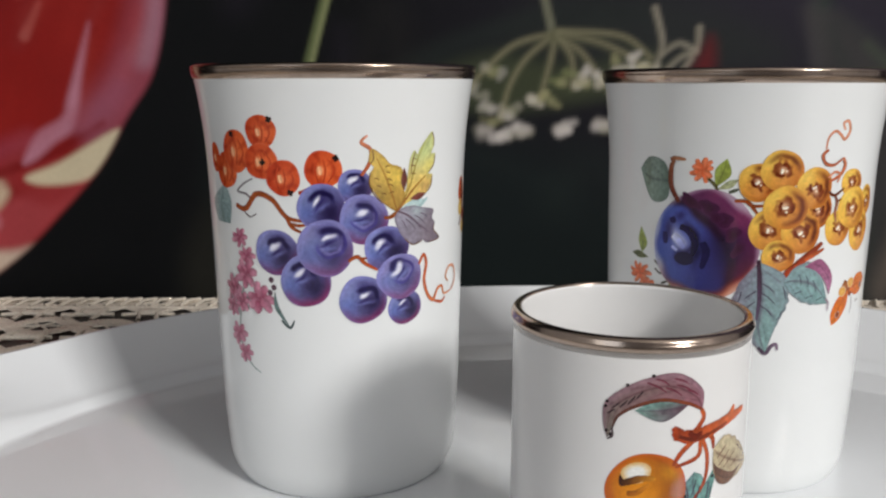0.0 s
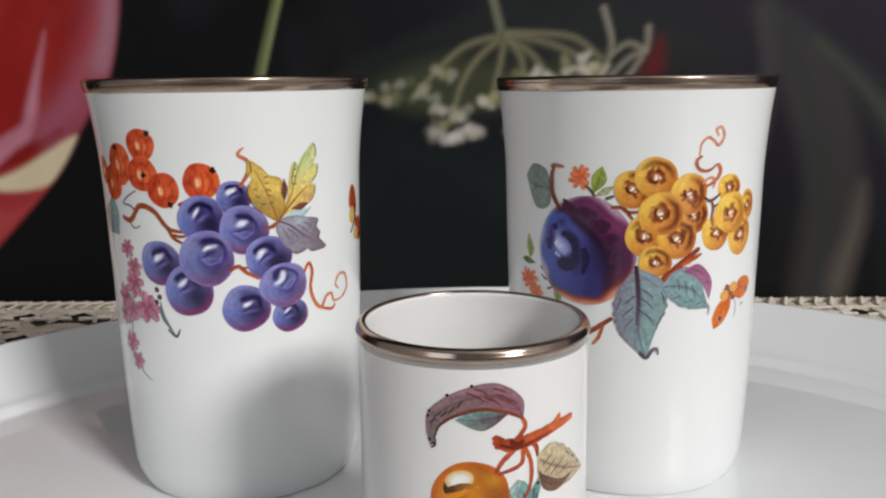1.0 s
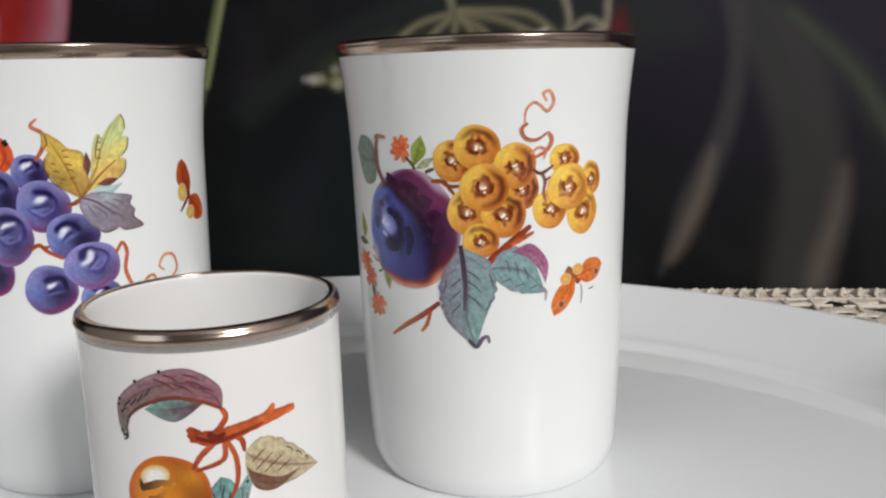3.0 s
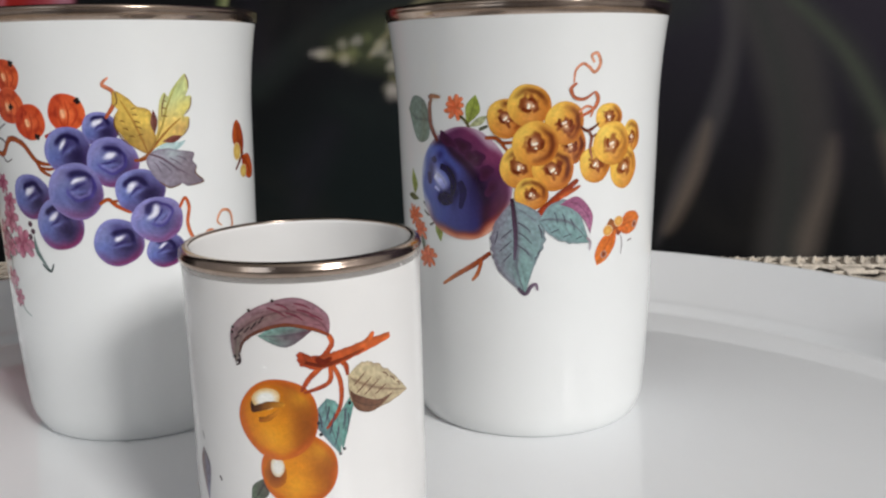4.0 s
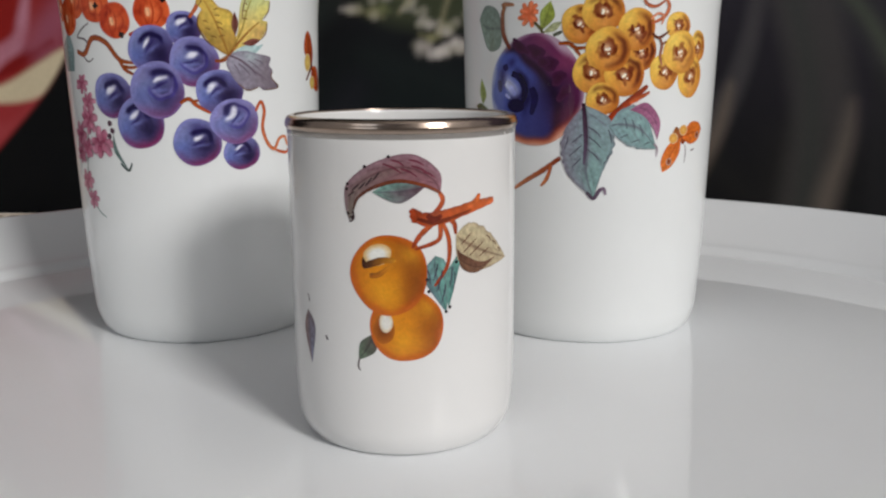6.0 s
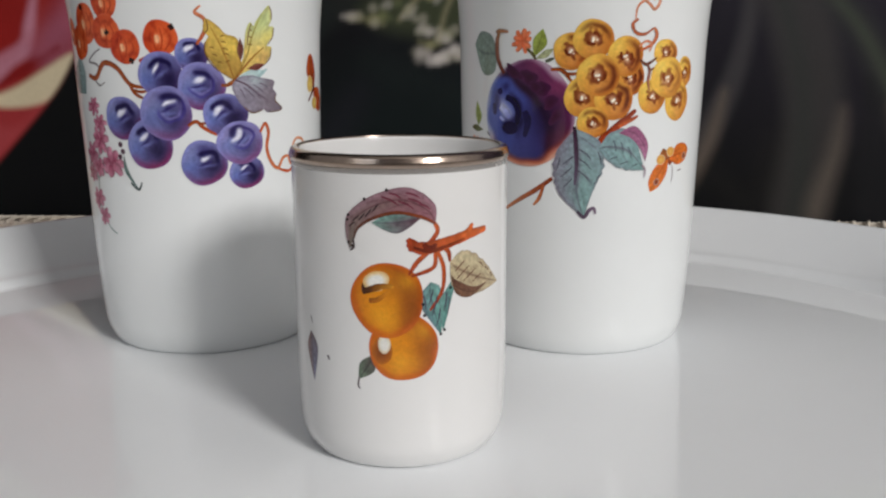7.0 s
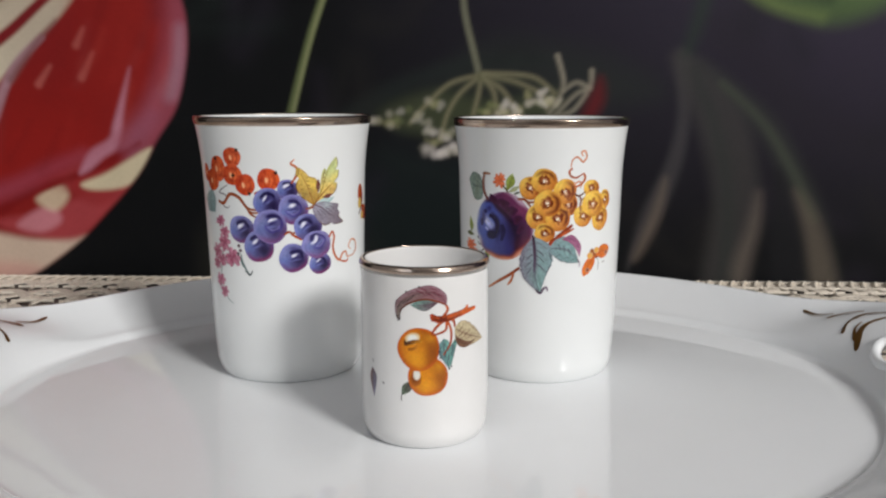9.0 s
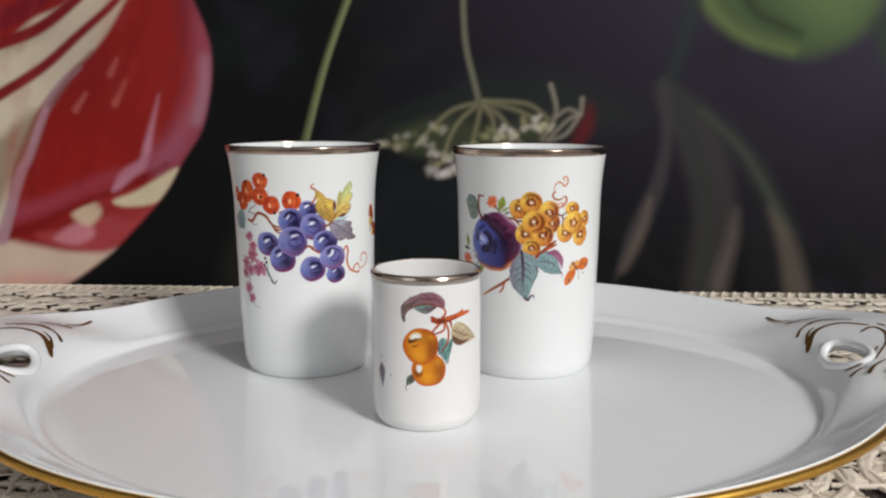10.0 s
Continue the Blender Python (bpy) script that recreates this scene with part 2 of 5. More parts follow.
    for _ in range(46):
        x, z = brush.uniform(-300, -150), brush.uniform(40, 215)
        if x > -160 - max(0, 100 - z) * 0.9:
            continue
        dx, dz = brush.uniform(6, 16), brush.uniform(20, 44)
        m = soft_stroke(X, Z, [(x, z), (x + dx * 0.6, z + dz * 0.5), (x + dx, z + dz)], brush.uniform(3, 8), 1.5, 5) * body
        over(m, brush.choice([(150, 40, 34), (96, 16, 20), (140, 58, 60), (168, 62, 54)]), 0.22)
    for _ in range(30):
        x, z = brush.uniform(-130, 330), brush.uniform(-10, 200)
        m = soft_stroke(X, Z, [(x, z), (x + brush.uniform(-30, 30), z + brush.uniform(-30, 30)), (x + brush.uniform(-60, 60), z + brush.uniform(-20, 50))], brush.uniform(6, 20), 4, 12)
        over(m * (1 - body), brush.choice([(30, 38, 36), (40, 34, 46), (20, 22, 24), (36, 34, 32)]), 0.35)

    # stems and the drooping umbel
    stroke([(-45, 201), (-65, 149), (-82, 92), (-92, 60)], (84, 92, 60), 4.6, 4.0, 1.8)
    stroke([(-44, 201), (-64, 149), (-80, 92)], (128, 132, 94), 2.4, 2.2, 1.6, 0.8)
    stroke([(25, 215), (27, 195), (29, 161), (35, 135), (39, 119)], (100, 100, 84), 3.6, 4.0, 1.6)
    cream = (140, 132, 106)
    fan = [[(39, 121), (20, 116), (4, 102), (-5, 92)], [(38, 120), (26, 110), (18, 97), (14, 82)], [(39, 119), (37, 108), (33, 93)],
           [(40, 120), (52, 112), (60, 101), (66, 94)], [(40, 121), (60, 117), (78, 108), (80, 100)], [(40, 120), (47, 110), (48, 96)],
           [(41, 122), (70, 120), (84, 110)]]
    poly([(-24, 98), (10, 112), (50, 106), (84, 112), (84, 98), (40, 88), (0, 86)], (60, 66, 46), 7, 0.8)
    for f in fan:
        stroke(f, (78, 80, 58), 4.2, 3.0, 2.4, 0.6)
        stroke([(x + 0.5, z + 0.7) for x, z in f], cream, 2.2, 1.9, 1.9, 0.5)
    rnd = random.Random(7)
    for bx, bz in ((-23, 97), (-13, 94), (-5, 98), (8, 90), (14, 82), (22, 84), (12, 106), (47, 101), (60, 101), (73, 107), (82, 104), (33, 92)):
        for _ in range(5):
            dx, dz = rnd.uniform(-6, 6), rnd.uniform(-4, 4)
            shade = rnd.choice([(196, 188, 172), (150, 146, 108), (120, 124, 84), (206, 198, 190)])
            stroke([(bx + dx, bz + dz), (bx + dx + rnd.uniform(-5, 5), bz + dz + rnd.uniform(-3, 3))], shade, 4.5, 2.5, 1.8, 0.55 if bx > 30 else 0.28)
    for bx, bz in ((8, 76), (16, 74), (24, 77), (44, 78), (62, 80)):
        for _ in range(4):
            ox, oz = rnd.uniform(-4, 4), rnd.uniform(-3, 3)
            stroke([(bx + ox - 2, bz + oz), (bx + ox + 2, bz + oz + rnd.uniform(-1, 2))], rnd.choice([(206, 198, 192), (176, 168, 160), (150, 146, 130)]), 5, 3, 2, 0.5 if bx > 12 else 0.28)
    for q in ([(81, 97), (88, 109), (90, 118), (86, 133)], [(86, 98), (98, 110), (106, 114), (107, 124)], [(90, 112), (98, 117), (106, 113)], [(84, 96), (96, 100), (104, 110)]):
        stroke(q, (160, 152, 136), 1.6, 2.8, 1.8, 0.6)
        stroke([(x - 1.2, z) for x, z in q], (96, 92, 78), 3.0, 1.0, 2.0, 0.5)
    poly([(101, 96), (112, 120), (115, 106), (106, 92)], (92, 24, 28), 5, 0.8)

    # dark hanging leaves
    poly([(157, 134), (167, 130), (166, 79), (155, 41), (139, 13), (132, 1), (140, 36), (154, 68), (160, 98)], (60, 58, 60), 4, 0.75)
    poly([(136, 8), (146, 36), (154, 58), (152, 36), (142, 12)], (104, 92, 82), 5, 0.7)
    poly([(155, 132), (170, 130), (198, 102), (209, 68), (213, 34), (210, 14), (202, -20), (179, -20), (184, 41), (176, 79), (164, 109)], (58, 56, 55), 7, 0.7)
    stroke([(168, 124), (182, 92), (192, 50), (194, -10)], (44, 48, 46), 6, 10, 6, 0.6)
    poly([(211, 49), (213, 34), (210, 14), (203, -20), (198, 0), (206, 26)], (102, 92, 84), 7, 0.6)
    poly([(170, 130), (197, 113), (221, 91), (237, 65), (254, 30), (266, -20), (249, -20), (238, 30), (222, 65), (206, 91)], (52, 54, 50), 7, 0.6)
    stroke([(186, 116), (212, 92), (232, 62), (246, 34)], (66, 74, 60), 4, 6, 4, 0.5)
    poly([(233, 50), (243, 42), (255, 20), (265, -20), (250, -20), (241, 22)], (110, 98, 86), 6, 0.42)
    poly([(222, 64), (236, 34), (246, -20), (226, -20), (220, 30)], (24, 24, 27), 5, 0.7)
    # green fruit and its stalks
    poly([(183, 215), (185, 190), (201, 172), (228, 156), (250, 151), (275, 158), (292, 173), (298, 191), (299, 225), (240, 250)], (70, 88, 54), 8, 0.9)
    stroke([(181, 205), (190, 181), (213, 163), (242, 155)], (98, 114, 66), 10, 5, 6, 0.8)
    stroke([(205, 205), (217, 180), (246, 166)], (38, 52, 36), 9, 5, 5, 0.8)
    poly([(230, 200), (262, 168), (288, 180), (292, 215), (250, 230)], (96, 116, 74), 14, 0.6)
    poly([(292, 169), (299, 176), (321, 169), (333, 118), (306, 136)], (46, 62, 44), 6, 0.7)
    stroke([(178, 190), (171, 158), (164, 135)], (40, 52, 44), 10, 5, 6, 0.7)

    Y = (WALL_Y * 1000 + WALL_S * (X - 3)) / 1000
    verts = np.stack([X / 1000 - 0.003, Y, Z / 1000 - 0.001], -1).reshape(-1, 3)
    w, h = len(xs), len(zs)
    faces = [(j * w + i, j * w + i + 1, (j + 1) * w + i + 1, (j + 1) * w + i) for j in range(h - 1) for i in range(w - 1)]
    # thickness behind the papered face
    n0 = len(verts)
    rim = [0, w - 1, (h - 1) * w + w - 1, (h - 1) * w]
    back = verts[rim] + np.array((0, 0.12, 0))
    verts = np.concatenate([verts, back])
    faces += [(n0, n0 + 3, n0 + 2, n0 + 1)]
    for a in range(4):
        b = (a + 1) % 4
        faces.append((rim[b], rim[a], n0 + a, n0 + b))
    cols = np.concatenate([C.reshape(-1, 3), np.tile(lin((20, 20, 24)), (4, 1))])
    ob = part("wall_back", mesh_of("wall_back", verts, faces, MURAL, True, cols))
    tagged(ob, "black wallpaper printed with large tulip, umbel and dark leaves", "wall", kind="structure")


build_mural_wall()


def wall_with_opening(name, y0, y1, x0, x1, z0, z1, holes, mat):
    """A wall across y with rectangular openings (x0, x1, z0, z1), built as butted blocks in one mesh."""
    bm = bmesh.new()
    xs = sorted({x0, x1, *[v for h in holes for v in h[:2]]})
    zs = sorted({z0, z1, *[v for h in holes for v in h[2:]]})
    for a, b in zip(xs, xs[1:]):
        for c, d in zip(zs, zs[1:]):
            mx, mz = (a + b) / 2, (c + d) / 2
            if any(h[0] < mx < h[1] and h[2] < mz < h[3] for h in holes):
                continue
            m = Matrix.Translation((mx, (y0 + y1) / 2, mz)) @ Matrix.Diagonal((b - a, y1 - y0, d - c, 1))
            bmesh.ops.create_cube(bm, size=1.0, matrix=m)
    bmesh.ops.remove_doubles(bm, verts=bm.verts, dist=1e-5)
    me = bpy.data.meshes.new(name)
    bm.to_mesh(me)
    bm.free()
    me.materials.append(mat)
    return tagged(part(name, me), "plain painted wall behind the table", "wall", kind="structure")


wall_with_opening("wall_front", -1.90, -1.78, -1.5, 1.9, -0.76, 1.72, [(1.04, 1.56, 0.90, 1.50), (-1.45, -0.65, 0.30, 1.25)], PLASTER)
for name, lo, hi, mat, label, cat in (
        ("wall_left", (-1.62, -1.90, -0.76), (-1.502, 0.40, 1.72), PLASTER, "plain pale painted side wall", "wall"),
        ("wall_right", (1.902, -1.90, -0.76), (2.02, 0.25, 1.72), PLASTER, "plain pale painted side wall", "wall"),
        ("ceiling", (-1.62, -1.90, 1.724), (2.02, 0.40, 1.80), CEILING, "plain white painted ceiling", "ceiling"),
        ("floor", (-1.62, -1.90, -0.85), (2.02, 0.40, -0.764), BOARDS, "brown wooden floor under the table", "floor"),
        ("wall_back_return", (1.49, 0.122, -0.76), (1.90, 0.24, 1.72), PLASTER, "plain pale wall beside the papered wall", "wall")):
    tagged(part(name, box(name, lo, hi, mat)), label, cat, kind="structure")
# both windows stand out of view; the left one is invented for the fill lamp
for name, (a, b, c, d) in (("window_1", (1.04, 1.56, 0.90, 1.50)), ("fill_window", (-1.45, -0.65, 0.30, 1.25))):
    win = empty(name, ((a + b) / 2, -1.84, c), "unseen white framed window with daylight", "window", kind="structure")
    for lo, hi in (((a, c), (a + 0.04, d)), ((b - 0.04, c), (b, d)), ((a + 0.04, c), (b - 0.04, c + 0.04)), ((a + 0.04, d - 0.04), (b - 0.04, d))):
        f = part("window_frame", box("window_frame", (lo[0], -1.86, lo[1]), (hi[0], -1.81, hi[1]), FRAME_WHITE, 0.004), win)
        f.matrix_parent_inverse = Matrix.Translation(-win.location)

# ---- table ----
table = empty("table", (0, -0.30, TABLE_Z), "dark stained wooden table against the wall", "table")
table.rotation_euler = (0, 0, math.atan(WALL_S))
top = part("tabletop", box("tabletop", (-0.75, -0.35, -0.03), (0.75, 0.498, 0), TABLE, 0.002), table)
for sx in (-0.7, 0.7):
    for sy in (-0.30, 0.40):
        part("leg", box("leg", (sx - 0.03, sy - 0.03, -0.7545), (sx + 0.03, sy + 0.03, -0.03), TABLE, 0.003), table)

# ---- porcelain tray ----
TX, TY = 0.0075, -0.0306          # middle of the tray
FLOOR_A, FLOOR_B = 0.160, 0.130   # half axes of the flat floor
RIM_A, RIM_B, RIM_H = 0.1845, 0.159, 0.016
HOLE_X, HOLE_Y, HOLE_A, HOLE_B = 0.1742, -0.0120, 0.0060, 0.0150   # the grip opening, from the middle


def bulge(y):
    """How far the handles push the rim out."""
    return 0.034 * math.exp(-((y + 0.004) / 0.060) ** 4)


def tray_point(a, t):
    """A point of the tray's upper face: a the angle, t from 0 (middle) by 1 (floor's edge) to 2 (rim)."""
    c, s = math.cos(a), math.sin(a)
    fx, fy = FLOOR_A * c, FLOOR_B * s
    if t <= 1:
        return fx * t, fy * t, 0.0
    rx, ry = RIM_A * c, RIM_B * s
    rx += math.copysign(bulge(ry), c) * min(1.0, abs(c) * 1.3) if abs(c) > 0.05 else 0.0
    k = t - 1
    push = bulge(ry) / 0.034 if abs(c) > 0.05 else 0.0
    rim = RIM_H * (0.62 * k ** 1.5 + 0.38 * k ** 0.75)
    rim += 0.0006 * math.exp(-((k - 0.12) / 0.08) ** 2)      # soft bead at the foot of the slope
    grip = 0.0225 * (1 - math.exp(-k / 0.22))                # the handles rise as a shallow flange
    lift = rim + (grip - rim) * push
    flat = k
    return fx + (rx - fx) * flat, fy + (ry - fy) * flat, lift


def height_at(x, y):
    """Height of the tray's upper face at a place measured from its middle."""
    a = math.atan2(y / RIM_B, x / RIM_A)
    lo, hi = 0.0, 2.2
    for _ in range(30):
        mid = (lo + hi) / 2
        px, py, _z = tray_point(a, min(mid, 2.0))
        if px * px + py * py < x * x + y * y:
            lo = mid
        else:
            hi = mid
    return tray_point(a, min(lo, 2.0))[2]


def build_tray():
    tray = empty("serving_tray", (TX, TY, 0), "white oval porcelain tray with gilded edge and pierced handles", "tray")
    tray.rotation_euler = (0, 0, radians(1.4))
    steps = 384
    ts = [0, 0.25, 0.5, 0.7, 0.85, 0.95, 0.985, 1.0] + [1 + 0.025 * i for i in range(1, 41)]
    top = [[tray_point(2 * math.pi * i / steps, t) for i in range(steps)] for t in ts]
    under = [[(x, y, z - 0.0042 + 0.0012 * max(0, t - 1) ** 3) for x, y, z in row] for row, t in zip(top, ts)]
    verts = [p for row in top for p in row] + [p for row in under for p in row]
    half = len(ts) * steps

    def in_hole(x, y):
        return ((abs(x) - HOLE_X) / HOLE_A) ** 2 + ((y - HOLE_Y) / HOLE_B) ** 2

    faces, edge_use = [], {}
    for k in range(len(ts) - 1):
        for i in range(steps):
            j = (i + 1) % steps
            q = (k * steps + i, k * steps + j, (k + 1) * steps + j, (k + 1) * steps + i)
            mx = sum(verts[v][0] for v in q) / 4
            my = sum(verts[v][1] for v in q) / 4
            if in_hole(mx, my) < 1:
                continue
            faces.append(q)
            faces.append(tuple(v + half for v in reversed(q)))
            for a, b in zip(q, q[1:] + q[:1]):
                edge_use[(a, b)] = True
    moved = set()
    for a, b in list(edge_use):
        if (b, a) not in edge_use and max(a, b) < (len(ts) - 1) * steps and min(a, b) >= steps:
            faces.append((b, a, a + half, b + half))
            moved.update((a, b))
    for v in moved:          # draw the cut onto a true oval
        x, y, z = verts[v]
        f = 1 / math.sqrt(in_hole(x, y))
        nx = math.copysign(HOLE_X, x) + (x - math.copysign(HOLE_X, x)) * f
        ny = HOLE_Y + (y - HOLE_Y) * f
        verts[v] = (nx, ny, z)
        verts[v + half] = (nx, ny, z - 0.0042)
    for i in range(steps):   # outer edge
        j = (i + 1) % steps
        a, b = (len(ts) - 1) * steps + i, (len(ts) - 1) * steps + j
        faces.append((a, b, b + half, a + half))
    part("body", mesh_of("body", verts, faces, TRAY_GLAZE), tray)
    foot = [(FLOOR_A * 0.9 * math.cos(2 * math.pi * i / 160), FLOOR_B * 0.9 * math.sin(2 * math.pi * i / 160), -0.0056) for i in range(160)]
    v, f = tube(foot, 0.0024, 8, True)
    part("foot_ring", mesh_of("foot_ring", v, f, TRAY_GLAZE), tray)
    # gilded edge, wrapped round the outside of the rim
    edge = []
    for i in range(480):
        x, y, z = tray_point(2 * math.pi * i / 480, 2.0)
        edge.append((x * 1.004, y * 1.004, z - 0.0022))
    v, f = tube(edge, 0.0016, 10, True)
    part("gilded_edge", mesh_of("gilded_edge", v, f, GOLD), tray, "bright gold band round the rim")
    for side in (1, -1):
        ring = []
        for i in range(72):
            a = 2 * math.pi * i / 72
            x = side * (HOLE_X + (HOLE_A + 0.0008) * math.cos(a))
            y = HOLE_Y + (HOLE_B + 0.0008) * math.sin(a)
            ring.append((x, y, height_at(x, y) - 0.0009))
        v, f = tube(ring, 0.0021, 12, True)
        part("handle_ring", mesh_of("handle_ring", v, f, TRAY_GLAZE), tray)
        # painted gold feathering fanning from the handle along the rim
        for wide, *curve in ((3.2, (166.5, 8), (172, 17), (178, 21), (187, 20), (195, 11)), (1.8, (168, 23), (171, 27), (175, 30)),
                             (1.7, (168.5, 14), (172, 21), (176, 24)), (2.3, (175, 29.5), (182, 31), (193, 23)), (2.1, (170, 41.5), (176, 40), (183, 35.5)),
                             (1.9, (168, 60), (170, 50), (174, 43.5)), (1.9, (164.5, -35), (168, -33.5), (172, -34)), (2.1, (169, -41), (173.5, -36), (180, -33.5)),
                             (1.8, (174, -45), (179, -40), (185, -38)), (1.9, (187, 3), (194.5, 8), (196, 0), (189, -15), (177, -30)),
                             (1.7, (199, 12), (203, 2), (199, -8)), (1.6, (202, -2), (204, -14), (199, -24)), (1.6, (196, -14), (194, -24), (188, -30)), (2.0, (166, -27), (171, -29), (177, -26), (184, -18)), (1.8, (172, -50), (177, -46), (183, -44))):
            c = smooth_line([(side * x / 1000, y / 1000) for x, y in curve], 12)
            vv, ff = [], []
            for i, q in enumerate(c):
                d = c[min(i + 1, len(c) - 1)] - c[max(i - 1, 0)]
                d = np.array((-d[1], d[0])) / (np.linalg.norm(d) + 1e-9)
                s = i / (len(c) - 1)
                w = wide / 1000 * (0.35 + 0.65 * (1 - s) ** 1.2) * (min(1, s * 6) ** 0.5 if s < 0.17 else 1) / 2
                for e in (-1, 0, 1):
                    p = q + d * w * e
                    vv.append((p[0], p[1], height_at(p[0], p[1]) + 0.0003 + (0.0002 if e == 0 else 0)))
                if i:
                    b = 3 * i
                    ff += [(b - 3, b - 2, b + 1, b), (b - 2, b - 1, b + 2, b + 1)]
            part("gold_stroke", mesh_of("gold_stroke", vv, ff, BROWN_GOLD), tray, "brown-gold painted stroke")
    return tray


build_tray()

# ---- beakers ----
TALL_H, SMALL_H = 0.1012, 0.0581


def tall_radius(z):
    u = max(0.0, (z - 0.075) / 0.026)
    return 0.0297 + 0.0025 * z / TALL_H + 0.0022 * u * u - 0.0019 * max(0.0, 1 - z / 0.007) ** 2.1 - 0.0010 * max(0.0, 1 - z / 0.030) ** 2


def stout_radius(z):
    """The second tall beaker, a little fuller in the body and less flared."""
    return tall_radius(z + 0.0010) + 0.0006 * (1 - max(0.0, (z - 0.060) / 0.040) ** 2)


def small_radius(z):
    return 0.0207 - 0.0002 * z / SMALL_H - 0.0018 * max(0.0, 1 - z / 0.005) ** 2.1 - 0.0009 * max(0.0, 1 - z / 0.016) ** 2


def beaker(name, at, radius, height, wall, corner, band, label, group="", edge=0.0, roll=0.00025, glaze=PORCELAIN):
    cup = empty(name, at, label, "beaker", group)
    outer = [(0.0, 0.0009), (radius(0) - 0.003, 0.0009), (radius(0) - 0.0016, 0.0), (radius(0) - 0.0005, 0.0), (radius(0) - 0.0001, 0.0002)]
    outer += [(radius(corner * i / 20), max(0.0004, corner * i / 20)) for i in range(1, 21)]
    n = 44
    for i in range(1, n + 1):
        z = corner + (height - wall / 2 - corner) * i / n
        outer.append((radius(z), z))
    lip = []
    for i in range(1, 9):
        a = math.pi * i / 9
        lip.append((radius(height) - wall / 2 + wall / 2 * math.cos(a), height - wall / 2 + wall / 2 * math.sin(a)))
    inner = []
    for i in range(n, -1, -1):
        z = 0.006 + (height - wall / 2 - 0.006) * i / n
        inner.append((radius(max(z, 0.013)) - wall, z))
    for i in range(1, 7):
        a = math.pi / 2 * i / 6
        inner.append((radius(0.013) - wall - 0.003 + 0.003 * math.cos(a), 0.006 - 0.003 * math.sin(a)))
    inner.append((0.0, 0.003))
    part("body", lathe("body", outer + lip + inner, glaze, 192), cup)
    g = 0.00012
    strip = [(radius(height - band) + 0.00001, height - band)]
    for i in range(1, 11):       # a softly rolled band
        z = height - band + (band - wall / 2) * i / 10
        strip.append((radius(z) + g + roll * math.sin(math.pi * 0.85 * i / 10), z))
    out = g + roll * math.sin(math.pi * 0.85)
    strip += [(radius(height) - wall / 2 + (wall / 2 + out) * math.cos(math.pi * i / 14), height - wall / 2 + (wall / 2 + out * 0.6) * math.sin(math.pi * i / 14)) for i in range(1, 11)]
    strip += [(radius(height) - wall / 2 + wall / 2 * math.cos(math.pi * 10.6 / 14), height - wall / 2 + (wall / 2 - 0.00002) * math.sin(math.pi * 10.6 / 14))]
    part("rim_band", lathe("rim_band", strip, PLATINUM, 192), cup, "dull platinum band on the lip")
    if edge:
        z1 = height - band
        low = [(radius(z1 - edge), z1 - edge), (radius(z1 - edge) + 0.00006, z1 - edge + 0.0001), (radius(z1) + 0.00006, z1)]
        part("band_edge", lathe("band_edge", low, GREY_EDGE, 192), cup, "thin grey lower edge of the band")
    return cup


CUP_A = beaker("tall_beaker", (-0.0508, 0, 0), tall_radius, TALL_H, 0.0018, 0.013, 0.0032, "tall white porcelain beaker painted with blue grapes and currants", "beakers on the tray")
CUP_B = beaker("tall_beaker", (0.0507, -0.0002, 0), stout_radius, TALL_H - 0.0010, 0.0018, 0.013, 0.0032, "tall white porcelain beaker painted with plum and yellow berries", "beakers on the tray")
CUP_C = beaker("small_beaker", (0.0057, -0.0725, 0), small_radius, SMALL_H, 0.0016, 0.008, 0.0022, "small white porcelain beaker painted with two orange cherries", "beakers on the tray", 0.0009, 0.0003, WARM_PORCELAIN)

# ---- painted decoration of the beakers ----


